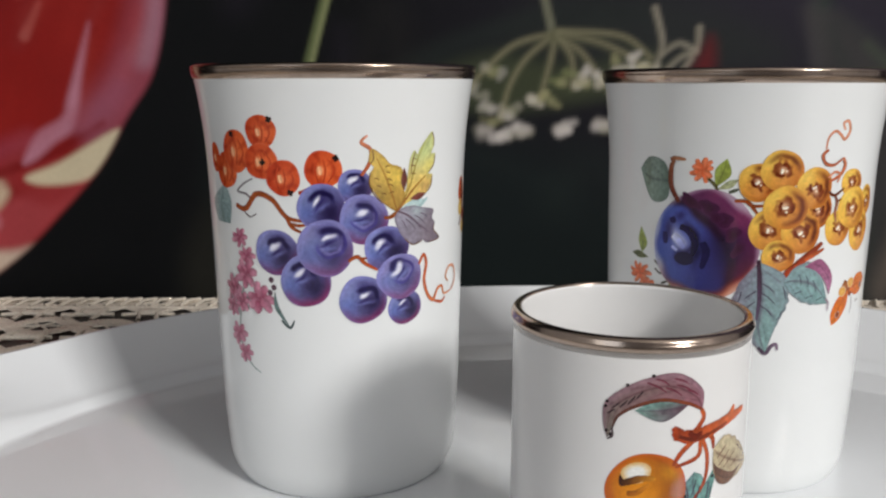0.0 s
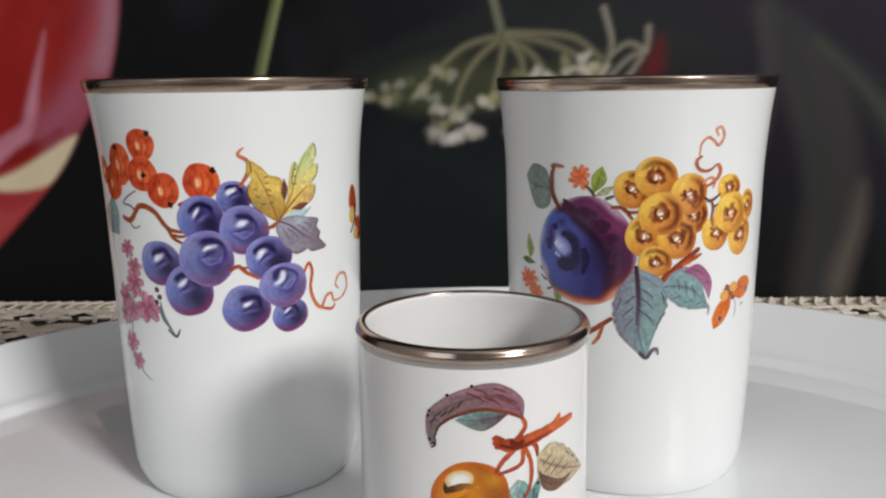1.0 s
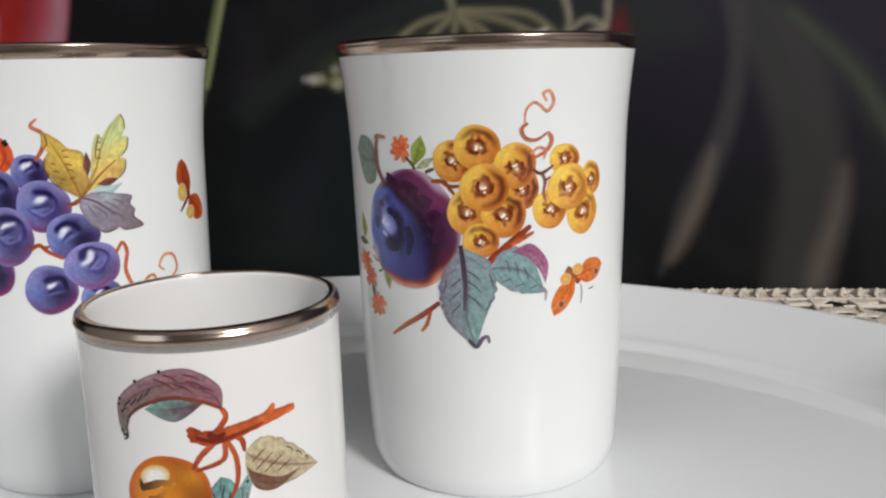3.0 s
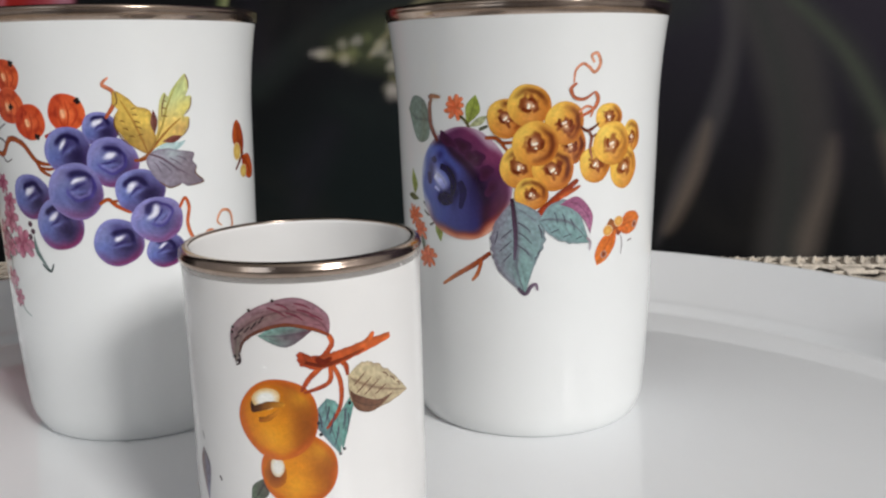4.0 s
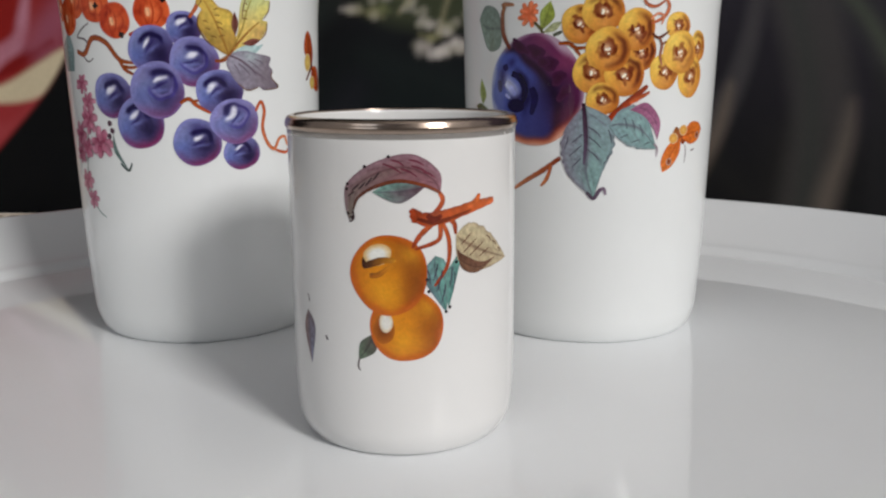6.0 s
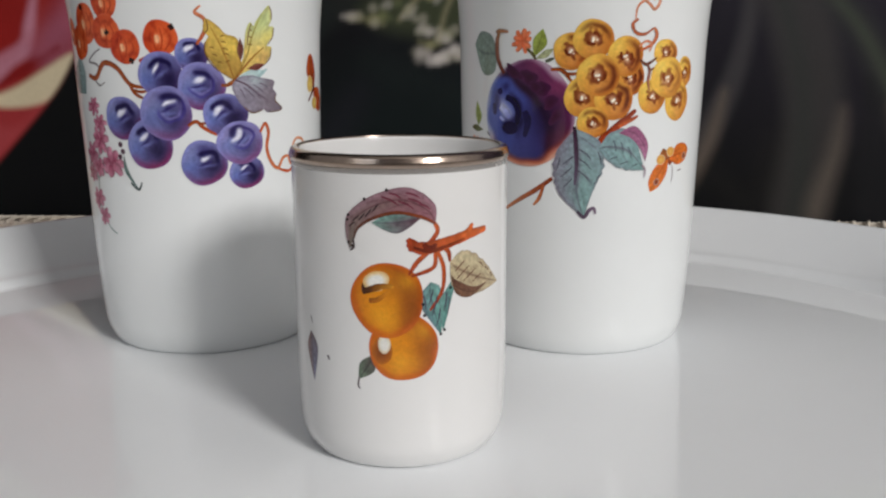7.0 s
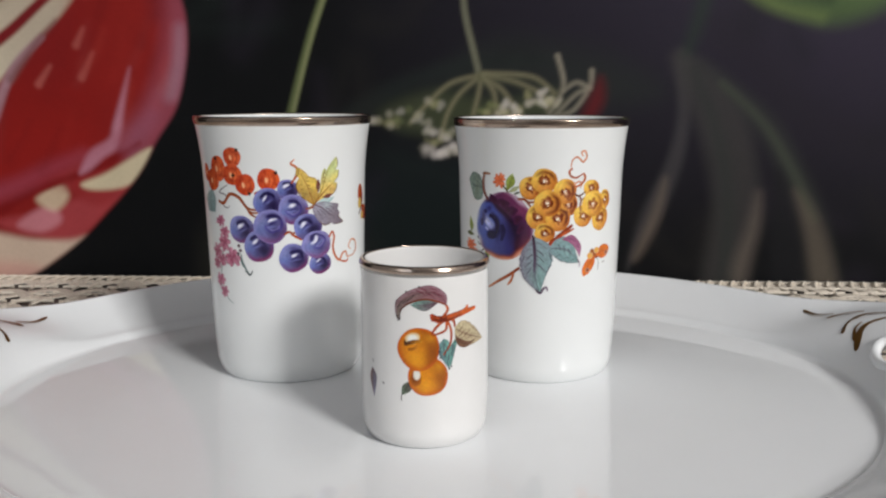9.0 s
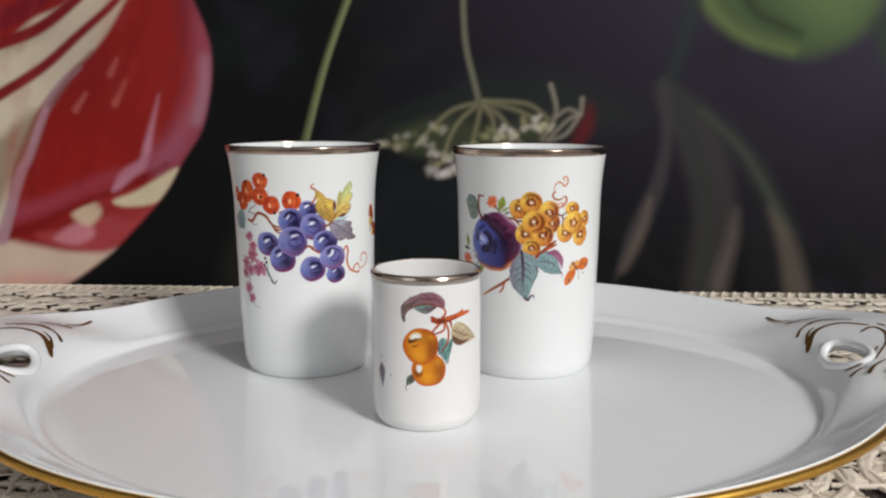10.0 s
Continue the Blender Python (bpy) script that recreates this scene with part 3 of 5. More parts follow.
class Painter:
    """Puts enamel on one beaker. Places are in mm: round the beaker from its front, and up from its foot."""

    def __init__(self, cup, radius, reference, seed, shift=(0.0, 0.0)):
        self.cup, self.radius, self.reference, self.layer, self.done = cup, radius, reference, 0, []
        self.rnd, self.du, self.dv = random.Random(seed), *shift

    def at(self, u, v, extra=0.0):
        a, v = (u + self.du) / self.reference, v + self.dv
        r = self.radius(v / 1000) + 0.00002 + 0.000006 * self.level + extra
        return r * math.sin(a), -r * math.cos(a), v / 1000

    def finish(self, name, uv, faces, colours, label, parent=None):
        self.layer += 1
        flat = np.array(uv)
        lo, hi = flat.min(0), flat.max(0)
        self.level = 1 + max([q for a, b, q in self.done if (a < hi).all() and (b > lo).all()], default=0)   # lies over what it crosses
        self.done.append((lo, hi, self.level))
        cols = np.array([lin(255 * (np.clip(c, 0, 255) / 255) ** 1.22) for c in colours])
        return part(name, mesh_of(name, [self.at(u, v) for u, v in uv], faces, ENAMEL, True, cols), parent or self.cup, label)

    def disc(self, name, u, v, ru, rv, paint, label="", turn=0.0, wobble=0.02, parent=None, steps=40, rings=14):
        uv, cols, faces = [(u, v)], [paint(0.0, 0.0)], []
        ca, sa = math.cos(turn), math.sin(turn)
        ph = self.rnd.uniform(0, 6.28)
        for k in range(1, rings + 1):
            q = k / rings
            for i in range(steps):
                a = 2 * math.pi * i / steps
                f = 1 + wobble * math.sin(3 * a + ph) + wobble * 0.6 * math.sin(5 * a + 2 * ph)
                x, y = q * math.cos(a), q * math.sin(a)
                uv.append((u + f * (x * ru * ca - y * rv * sa), v + f * (x * ru * sa + y * rv * ca)))
                wx = x + 0.10 * noise.noise((x * 2.2 + u, y * 2.2 + v, 1.0))
                wy = y + 0.10 * noise.noise((x * 2.2 + u, y * 2.2 + v, 7.0))
                lim = max(1.0, math.hypot(wx, wy))
                c = np.array(paint(wx / lim, wy / lim), float)
                grain = 1 + 0.05 * noise.noise((uv[-1][0] * 3.1, uv[-1][1] * 3.1, self.layer * 3.1)) + 0.03 * noise.noise((uv[-1][0] * 0.9, uv[-1][1] * 2.4, 4.0))
                cols.append(c * grain)
        for i in range(steps):
            faces.append((0, 1 + i, 1 + (i + 1) % steps))
            for k in range(rings - 1):
                b = 1 + k * steps
                faces.append((b + i, b + steps + i, b + steps + (i + 1) % steps, b + (i + 1) % steps))
        return self.finish(name, uv, faces, cols, label, parent)

    def leaf(self, name, one, two, paint, label="", teeth=0.0, parent=None, along=44, across=16):
        """A leaf between two edge curves from its base to its tip; paint(s, w): s from base to tip, w from -1 to 1."""
        a = smooth_line(one, 16)
        b = smooth_line(two, 16)

        def pick(c, s):
            f = s * (len(c) - 1)
            i = min(int(f), len(c) - 2)
            return c[i] + (c[i + 1] - c[i]) * (f - i)

        uv, cols, faces = [], [], []
        for i in range(along + 1):
            s = i / along
            p, q = pick(a, s), pick(b, s)
            bite = 1 + 2.2 * teeth * noise.noise((i * 0.55, self.layer * 1.7, 0.5)) * math.sin(math.pi * s)
            m = (p + q) / 2
            for k in range(across + 1):
                w = 2 * k / across - 1
                f = w * bite if abs(w) > 0.85 else w
                pos = m + (q - p) / 2 * f
                uv.append(tuple(pos))
                grain = 1 + 0.16 * noise.noise((pos[0] * 1.3, pos[1] * 1.3, self.layer * 2.3))
                cols.append(np.array(paint(s, w), float) * grain)
        n = across + 1
        for i in range(along):
            for k in range(across):
                faces.append((i * n + k, i * n + k + 1, (i + 1) * n + k + 1, (i + 1) * n + k))
        return self.finish(name, uv, faces, cols, label, parent)

    def lobe(self, name, outline, heart, paint, label="", parent=None, rings=9):
        """A lobed patch inside a closed outline; paint(u, v, k): k from 0 at the heart to 1 at the edge."""
        edge = smooth_line(outline, 5, True)
        uv, cols, faces, n = [tuple(heart)], [paint(*heart, 0.0)], [], len(edge)
        for k in range(1, rings + 1):
            f = (k / rings) ** 0.8
            for e in edge:
                pos = np.array(heart) + (e - np.array(heart)) * f
                uv.append(tuple(pos))
                cols.append(np.array(paint(pos[0], pos[1], f), float) * (1 + 0.14 * noise.noise((pos[0] * 1.3, pos[1] * 1.3, self.layer * 2.3))))
        for i in range(n):
            j = (i + 1) % n
            faces.append((0, 1 + i, 1 + j))
            for k in range(rings - 1):
                b = 1 + k * n
                faces.append((b + i, b + n + i, b + n + j, b + j))
        return self.finish(name, uv, faces, cols, label, parent)

    def stroke(self, name, points, width, colour, end=None, label="", parent=None, taper=0.35):
        c = smooth_line(points, 10)
        end = colour if end is None else end
        uv, cols, faces = [], [], []
        for i, p in enumerate(c):
            d = c[min(i + 1, len(c) - 1)] - c[max(i - 1, 0)]
            d = np.array((-d[1], d[0])) / (np.linalg.norm(d) + 1e-9)
            s = i / (len(c) - 1)
            w = width / 2 * (taper + (1 - taper) * math.sin(math.pi * min(1, 0.15 + 0.85 * s)) ** 0.6) * (1 + 0.18 * noise.noise((p[0] * 2, p[1] * 2, 5.0)))
            for e in (-1, -0.4, 0.4, 1):
                uv.append(tuple(p + d * w * e))
                tone = 0.86 if e == 1 else 1.06 if e == -0.4 else 1.0
                cols.append((np.array(colour) * (1 - s) + np.array(end) * s) * tone * (1 + 0.14 * noise.noise((p[0] * 1.1, p[1] * 1.1, 9.0 + e))))
            if i:
                b = 4 * i
                for k in range(3):
                    faces.append((b - 4 + k, b - 3 + k, b + 1 + k, b + k))
        return self.finish(name, uv, faces, cols, label, parent)


WHITE = np.array((234, 235, 236.0))


def mixed(a, b, t):
    t = min(1.0, max(0.0, t))
    return np.array(a, float) * (1 - t) + np.array(b, float) * t


def bump_at(x, y, cx, cy, r):
    return math.exp(-((x - cx) ** 2 + (y - cy) ** 2) / (r * r))


def edge_fade(c, x, y, amount=0.62, towards=WHITE):
    q = math.hypot(x, y)
    return mixed(c, towards, amount * max(0.0, (q - 0.90) / 0.10))


def span(x, lo, hi):
    """0 below lo, 1 above hi, smooth between."""
    t = min(1.0, max(0.0, (x - lo) / (hi - lo)))
    return t * t * (3 - 2 * t)


def grape_paint(red, pale, turn, mark=0):
    """A violet-blue ball: blue to its lit edge, navy to its shaded side, a wine-red lower edge, and a slanting white glint under a dark brow."""
    ca, sa = math.cos(turn), math.sin(turn)

    def paint(x, y):
        q, a = math.hypot(x, y), math.atan2(y, x)
        c = mixed((140, 148, 194), (92, 82, 132), 0.42 + 0.42 * x - 0.48 * y - 0.25 * pale)
        c = mixed(c, (160, 146, 190), 0.65 * pale * span(q, 0.2, 0.9))
        c = mixed(c, (46, 36, 78), (1.0 - 0.60 * pale) * bump_at(x, y, 0.36, -0.20, 0.56))
        c = mixed(c, (58, 48, 104), (0.75 - 0.35 * pale) * bump_at(x, y, 0.05, 0.55, 0.34))
        c = mixed(c, (104, 122, 190), 0.6 * (1 - 0.4 * pale) * bump_at(x, y, -0.62, -0.22, 0.42))
        c = mixed(c, (142, 56, 104), red * span(q, 0.55, 0.95) * max(0.0, 0.35 * x - 0.9 * y) * 1.15)
        c = mixed(c, (156, 160, 220), 0.55 * span(q, 0.72, 0.97) * max(0.0, math.cos(a - 2.3)))
        hx, hy = x * ca + y * sa, -x * sa + y * ca
        ox, oy = 0.12 * math.sin(mark * 2.9), 0.10 + 0.10 * math.cos(mark * 1.3)
        hx, hy = hx - ox, hy - oy
        r, b = math.hypot(hx - 0.02, hy - 0.06), math.atan2(hy - 0.06, hx - 0.02)
        brow = span(b, -0.5, 0.3) * (1 - span(b, 2.3, 2.9))
        c = mixed(c, (38, 30, 80), (0.98 - 0.2 * pale) * brow * math.exp(-((r - 0.45) / 0.11) ** 4))
        if pale > 0.6:
            ring = span(b, -2.9, -2.2) * (1 - span(b, 0.6, 1.2))
            c = mixed(c, (84, 74, 154), 0.65 * ring * math.exp(-((r - 0.52) / 0.06) ** 2))
            c = mixed(c, (168, 160, 218), 0.5 * ring * math.exp(-((r - 0.40) / 0.06) ** 2))
        k, wide = 0.55 + 0.25 * math.sin(mark * 1.7), 0.25 + 0.06 * math.cos(mark * 2.1)
        gx, gy = hx + 0.10, hy - 0.20 - k * (hx + 0.10)
        c = mixed(c, (240, 240, 250), 0.98 * math.exp(-((gx / wide) ** 2 + (gy / (0.5 * wide)) ** 2) ** 2))
        dx, dy = hx + 0.06, hy + 0.02 - (k + 0.1) * (hx + 0.06)
        c = mixed(c, (52, 42, 104), 0.8 * math.exp(-((dx / 0.26) ** 2 + (dy / 0.06) ** 2) ** 2))
        lx, ly = hx - 0.04, hy + 0.14 - 0.35 * hx
        c = mixed(c, (150, 158, 218), 0.55 * math.exp(-((lx / 0.30) ** 2 + (ly / 0.09) ** 2)))
        c = c * (1 + 0.07 * noise.noise((a * 1.6 + mark, q * 9.0, mark * 3.3)) + 0.05 * noise.noise((x * 7 + mark, y * 7, 2.0)))
        return edge_fade(c, x, y, 0.55, (150, 144, 196))
    return paint


def brush_berry(p, fruit, u, v, r, turn, pale):
    """Dark ticks round the glint of a painted berry."""
    ca, sa = math.cos(turn), math.sin(turn)

    def on(x, y):
        return u + r * (x * ca - y * sa), v + r * (x * sa + y * ca)

    brown = mixed((112, 46, 24), (160, 96, 50), pale * 0.7)
    p.stroke("brush_stroke", [on(-0.34, 0.10), on(-0.26, -0.12), on(-0.06, -0.26)], 0.15 * r, brown, parent=fruit)
    p.stroke("brush_stroke", [on(0.18, 0.26), on(0.30, 0.08), on(0.26, -0.12)], 0.17 * r, brown, mixed(brown, (176, 110, 50), 0.4), parent=fruit)
    p.stroke("glint", [on(-0.14, -0.08), on(-0.02, 0.00), on(0.02, 0.10)], 0.14 * r, (250, 236, 220), parent=fruit)
    p.stroke("glint", [on(0.08, -0.16), on(0.16, -0.10)], 0.11 * r, (246, 224, 200), parent=fruit)


def currant_paint(turn, dark):
    def paint(x, y):
        q = math.hypot(x, y)
        a = math.atan2(y, x) + turn
        c = mixed((236, 132, 78), (196, 72, 40), 0.35 + dark + 0.5 * (q - 0.5) - 0.25 * x)
        rays = max(0.0, math.sin(5 * a)) ** 3 * min(1.0, q * 1.4)
        c = mixed(c, (160, 48, 26), 0.5 * rays * (q > 0.15))
        c = mixed(c, (128, 26, 14), (0.5 + dark) * math.exp(-((q - 0.55) / 0.12) ** 2) * max(0.0, math.cos(a * 2 + 1)))
        c = mixed(c, (250, 200, 160), 0.85 * bump_at(x, y, -0.15, -0.05, 0.22))
        c = mixed(c, (240, 132, 84), 0.6 * bump_at(x, y, 0.35, -0.2, 0.25))
        return edge_fade(c, x, y, 0.5, (226, 140, 100))
    return paint


def berry_paint(pale, turn):
    """A golden ball: yellow to its lit edge, a brown crescent on its shaded side and a ragged brown blot round a pale glint."""
    ca, sa = math.cos(turn), math.sin(turn)

    def paint(x, y):
        q, a = math.hypot(x, y), math.atan2(y, x)
        c = mixed((238, 196, 100), (192, 112, 50), 0.58 + 0.40 * x - 0.30 * y - 0.55 * pale)
        c = mixed(c, (240, 214, 118), (0.35 + 0.5 * pale) * bump_at(x, y, -0.45, 0.50, 0.45))
        c = mixed(c, (226, 170, 110), 0.5 * bump_at(x, y, 0.05, -0.45, 0.40))
        hx, hy = x * ca + y * sa, -x * sa + y * ca
        hx, hy = hx - 0.10 * math.sin(turn * 11), hy - 0.10 * math.cos(turn * 7)
        ang = math.atan2(hy, hx)
        crescent = math.exp(-((q - 0.72) / 0.13) ** 2) * max(0.0, math.cos(ang - 0.55)) ** 0.7
        c = mixed(c, (98, 44, 28), (0.9 - 0.6 * pale) * min(1.0, crescent * (1.1 + 0.5 * noise.noise((a * 2.0, q * 3.0, turn * 9)))))
        ragged = math.hypot(hx, hy) + 0.30 * noise.noise((hx * 4.0, hy * 4.0, turn * 5))
        c = mixed(c, (124, 58, 34), (0.95 - 0.35 * pale) * (1 - span(ragged, 0.30, 0.52)))
        c = mixed(c, (236, 204, 172), 0.9 * bump_at(hx, hy, -0.02, -0.06, 0.20))
        c = mixed(c, (190, 124, 50), 0.45 * span(q, 0.80, 0.98) * max(0.0, math.cos(a + 0.9)))
        c = c * (1 + 0.06 * noise.noise((a * 2.0, q * 6.0, turn * 7)))
        return edge_fade(c, x, y, 0.4, (214, 168, 92))
    return paint


def leaf_paint(base, tip, one, vein, veins=5, lean=0.45, fade=0.35):
    def paint(s, w):
        c = mixed(base, tip, s)
        c = mixed(c, one, 0.75 * max(0.0, -w) ** 0.8)
        c = mixed(c, vein, 0.6 * math.exp(-(w / 0.09) ** 2))
        side = math.sin((s - lean * abs(w)) * veins * 2 * math.pi + 1.5 * noise.noise((s * 4, w * 3, veins)))
        c = mixed(c, vein, 0.75 * max(0.0, side) ** 7 * max(0.0, 1 - abs(abs(w) - 0.42) / 0.42) * (0.4 + 0.6 * abs(noise.noise((s * 9, w * 2, 3.0 + veins))) * 2))
        c = mixed(c, tip, 0.4 * max(0.0, noise.noise((s * 3.1, w * 2.2, 11.0))))
        c = mixed(c, vein, 0.4 * max(0.0, (abs(w) - 0.82) / 0.18))
        return mixed(c, WHITE, fade * 0.5 * max(0.0, (abs(w) - 0.95) / 0.05))
    return paint


def blossom(p, u, v, ru, rv, petals, inner, outer, name="blossom", label=""):
    """A small flower of brush-stroke petals round a paler eye."""
    head = p.disc(name, u, v, ru * 0.35, rv * 0.35, lambda x, y: mixed(inner, outer, math.hypot(x, y)), label, steps=14, rings=3)
    for i in range(petals):
        a = 2 * math.pi * (i + p.rnd.uniform(-0.2, 0.2)) / petals
        far = p.rnd.uniform(0.85, 1.1)
        p.stroke("petal", [(u + ru * 0.15 * math.cos(a), v + rv * 0.15 * math.sin(a)), (u + ru * 0.6 * math.cos(a + 0.15), v + rv * 0.6 * math.sin(a + 0.15)),
                           (u + ru * far * math.cos(a), v + rv * far * math.sin(a))], 0.75 * rv * 6 / petals * 0.9, inner if i % 2 else mixed(inner, outer, 0.5), outer, parent=head)


def hatch(p, marks, width, colour, parent=None):
    """Short separate brush ticks, each from one place to another."""
    for a, b, c, e in marks:
        p.stroke("brush_tick", [(a, b), ((a + c) / 2 + 0.15, (b + e) / 2 + 0.15), (c, e)], 0.75 * width, colour, parent=parent, taper=0.2)


BARK, RUST = (156, 84, 40), (196, 100, 56)


def paint_grapes(p):
    blossom_in, blossom_out = (158, 76, 104), (210, 158, 176)
    p.leaf("leaf", [(-26.7, 74.6), (-33.5, 70.2), (-31.5, 65.4)], [(-26.7, 74.6), (-24.6, 70.5), (-25.5, 65.4)],
           leaf_paint((178, 194, 194), (150, 172, 172), (190, 200, 200), (130, 150, 150), 4), "faint grey-green painted leaf")
    p.stroke("stalk", [(-21.6, 60.8), (-20.2, 55.1), (-22.7, 49.0), (-24.4, 39.6), (-22.7, 35.1), (-20.4, 32.4), (-17.9, 31.1)], 0.5, (170, 160, 160), (140, 164, 160))
    for u, v, ru, rv in ((-22.4, 62.6, 2.3, 1.9), (-20.4, 58.4, 2.2, 2.0), (-20.9, 54.2, 3.0, 2.8), (-25.6, 50.4, 2.4, 2.6), (-17.0, 48.9, 3.4, 3.1), (-22.6, 47.6, 2.4, 2.2),
                         (-26.4, 46.0, 2.2, 2.0), (-24.8, 39.6, 2.6, 2.4), (-22.8, 35.3, 2.2, 2.0)):
        blossom(p, u, v, ru * 1.22, rv * 1.22, 7, blossom_in, blossom_out, label="small pink painted blossom")
    for u, v in ((-13.6, 53.6), (-13.0, 51.9), (-14.0, 50.6)):
        p.disc("bud", u, v, 0.7, 0.7, lambda x, y: (104, 78, 92), steps=12, rings=2)
    p.leaf("leaf", [(-12.8, 51.4), (-11.8, 47.4), (-9.2, 42.8)], [(-12.8, 51.4), (-12.9, 47.0), (-9.2, 42.8)],
           leaf_paint((120, 142, 138), (110, 136, 134), (140, 150, 150), (84, 96, 98), 3), "slim grey-green painted leaf")
    p.stroke("stalk", [(-11.4, 44.4), (-9.3, 42.8), (-8.2, 44.6)], 0.6, (84, 100, 100))
    p.stroke("tendril", [(-17.2, 76.2), (-19.8, 75.0), (-22.0, 73.2), (-19.2, 72.6), (-18.0, 71.0), (-20.4, 69.4), (-18.6, 67.6), (-16.6, 68.4)], 0.5, (150, 146, 148), (120, 110, 112))
    p.stroke("twig", [(-22.8, 70.0), (-19.7, 69.4), (-16.4, 72.8), (-12.4, 71.8), (-9.0, 68.0), (-5.0, 67.2)], 1.3, (170, 96, 58), BARK, "brown painted twig")
    p.stroke("twig", [(-9.4, 68.6), (-7.9, 65.9), (-5.6, 64.6)], 0.9, BARK)
    p.stroke("twig", [(-8.2, 66.6), (-6.4, 66.2), (-4.6, 66.4)], 0.7, BARK)
    p.stroke("twig", [(-6.1, 73.3), (-3.7, 74.3), (-1.9, 75.2)], 0.9, (176, 72, 36))
    for (u, v, ru, rv), tone, calyx in zip(((-30.0, 80.1, 2.0, 3.2), (-25.4, 77.4, 3.6, 3.8), (-21.5, 81.9, 3.9, 4.5), (-13.9, 86.4, 3.6, 3.4), (-14.4, 79.9, 4.0, 3.7),
                                            (-9.2, 76.4, 3.7, 3.7), (-0.4, 78.3, 3.8, 3.9)), (-0.1, -0.1, -0.1, 0.0, 0.0, 0.18, 0.02),
                                           (None, None, (-22.6, 85.8), (-11.9, 89.2), (-14.2, 79.9), (-7.9, 73.4), (2.0, 81.0))):
        fruit = p.disc("currant", u - 0.3, v + 0.2, ru * 1.07, rv * 1.07, currant_paint(u, tone), "red-orange painted currant")
        for k in (-0.5, 0.05, 0.55):
            p.stroke("brush_stroke", [(u + ru * (k * 0.5 - 0.1), v + rv * 0.66), (u + ru * k, v), (u + ru * (k * 0.5 - 0.1), v - rv * 0.66)], 0.38, (208, 92, 54), (176, 66, 40), parent=fruit)
        p.stroke("glint", [(u - ru * 0.28, v + rv * 0.22), (u - ru * 0.22, v - rv * 0.24)], 0.8, (250, 196, 156), parent=fruit)
        if calyx:
            for k in range(4):
                a = k * 1.7 + u
                p.stroke("calyx", [calyx, (calyx[0] + 0.75 * math.cos(a), calyx[1] + 0.75 * math.sin(a))], 0.7, (52, 38, 36), parent=fruit)
    grapes = ((6.0, 74.7, 3.6, 3.7), (-1.3, 70.1, 5.0, 5.2), (7.9, 67.5, 5.2, 5.3), (-11.9, 60.0, 5.2, 4.9), (-5.3, 53.7, 5.5, 5.6), (-0.7, 61.2, 5.9, 6.1),
              (13.1, 60.6, 5.1, 4.9), (7.5, 49.3, 5.2, 5.2), (17.7, 46.6, 4.3, 3.9), (16.4, 53.9, 5.5, 5.0))
    for i, (u, v, ru, rv) in enumerate(grapes):
        p.disc("grape", u, v, ru * 1.05, rv * 1.05, grape_paint((0.2, 0.2, 0.7, 0.7, 1.0, 0.4, 0.2, 0.8, 0.9, 0.5)[i], (0.2, 0.1, 0.7, 0.3, 0.25, 0.75, 0.15, 0.3, 0.1, 1.0)[i], 0.35 * math.sin(i * 2.3), i),
               "blue-violet painted grape", steps=64, rings=28)
    p.stroke("twig", [(4.3, 58.2), (6.2, 59.2), (8.0, 57.6), (10.8, 55.9)], 0.9, BARK, RUST)
    p.stroke("twig", [(6.6, 58.6), (8.4, 58.8)], 0.6, BARK)
    p.stroke("twig", [(7.4, 77.1), (9.2, 79.9), (9.4, 82.7), (7.4, 84.3), (8.7, 85.8)], 0.9, (176, 96, 60), (214, 150, 120))
    p.stroke("twig", [(12.4, 67.6), (14.2, 67.7), (15.7, 68.8)], 0.8, BARK)
    def ochre(u, v, k):
        c = mixed((216, 188, 104), (184, 150, 82), span(v, 80, 69))
        c = mixed(c, (226, 200, 104), 0.7 * bump_at(u, v, 15.2, 76.5, 2.4))
        c = mixed(c, (150, 132, 72), 0.6 * bump_at(u, v, 11.4, 72.4, 2.0))
        return mixed(c, (170, 136, 72), 0.5 * span(k, 0.8, 1.0))

    def lime(u, v, k):
        c = mixed((226, 200, 122), (212, 218, 166), span(v, 74, 82))
        c = mixed(c, (188, 200, 140), 0.6 * bump_at(u, v, 22.0, 83.0, 2.6))
        c = mixed(c, (238, 226, 140), 0.8 * bump_at(u, v, 24.4, 78.6, 2.0))
        c = mixed(c, (200, 160, 110), 0.6 * bump_at(u, v, 23.4, 73.6, 2.0))
        return mixed(c, (196, 188, 122), 0.5 * span(k, 0.82, 1.0))

    def mauve(u, v, k):
        c = mixed((172, 168, 182), (142, 132, 142), span(u, 16, 25))
        c = mixed(c, (188, 206, 208), 0.6 * bump_at(u, v, 21.0, 69.0, 2.4))
        c = mixed(c, (130, 120, 134), 0.5 * bump_at(u, v, 18.0, 64.0, 2.4))
        return mixed(c, (124, 114, 128), 0.5 * span(k, 0.82, 1.0))

    p.lobe("leaf", [(15.8, 69.2), (17.4, 69.9), (20.0, 71.4), (22.4, 71.0), (24.0, 71.3), (22.6, 69.8), (21.0, 69.0), (18.0, 68.8)], (19.6, 70.1),
           lambda u, v, k: mixed((206, 222, 222), (176, 202, 204), k), "pale teal painted leaf lobe")
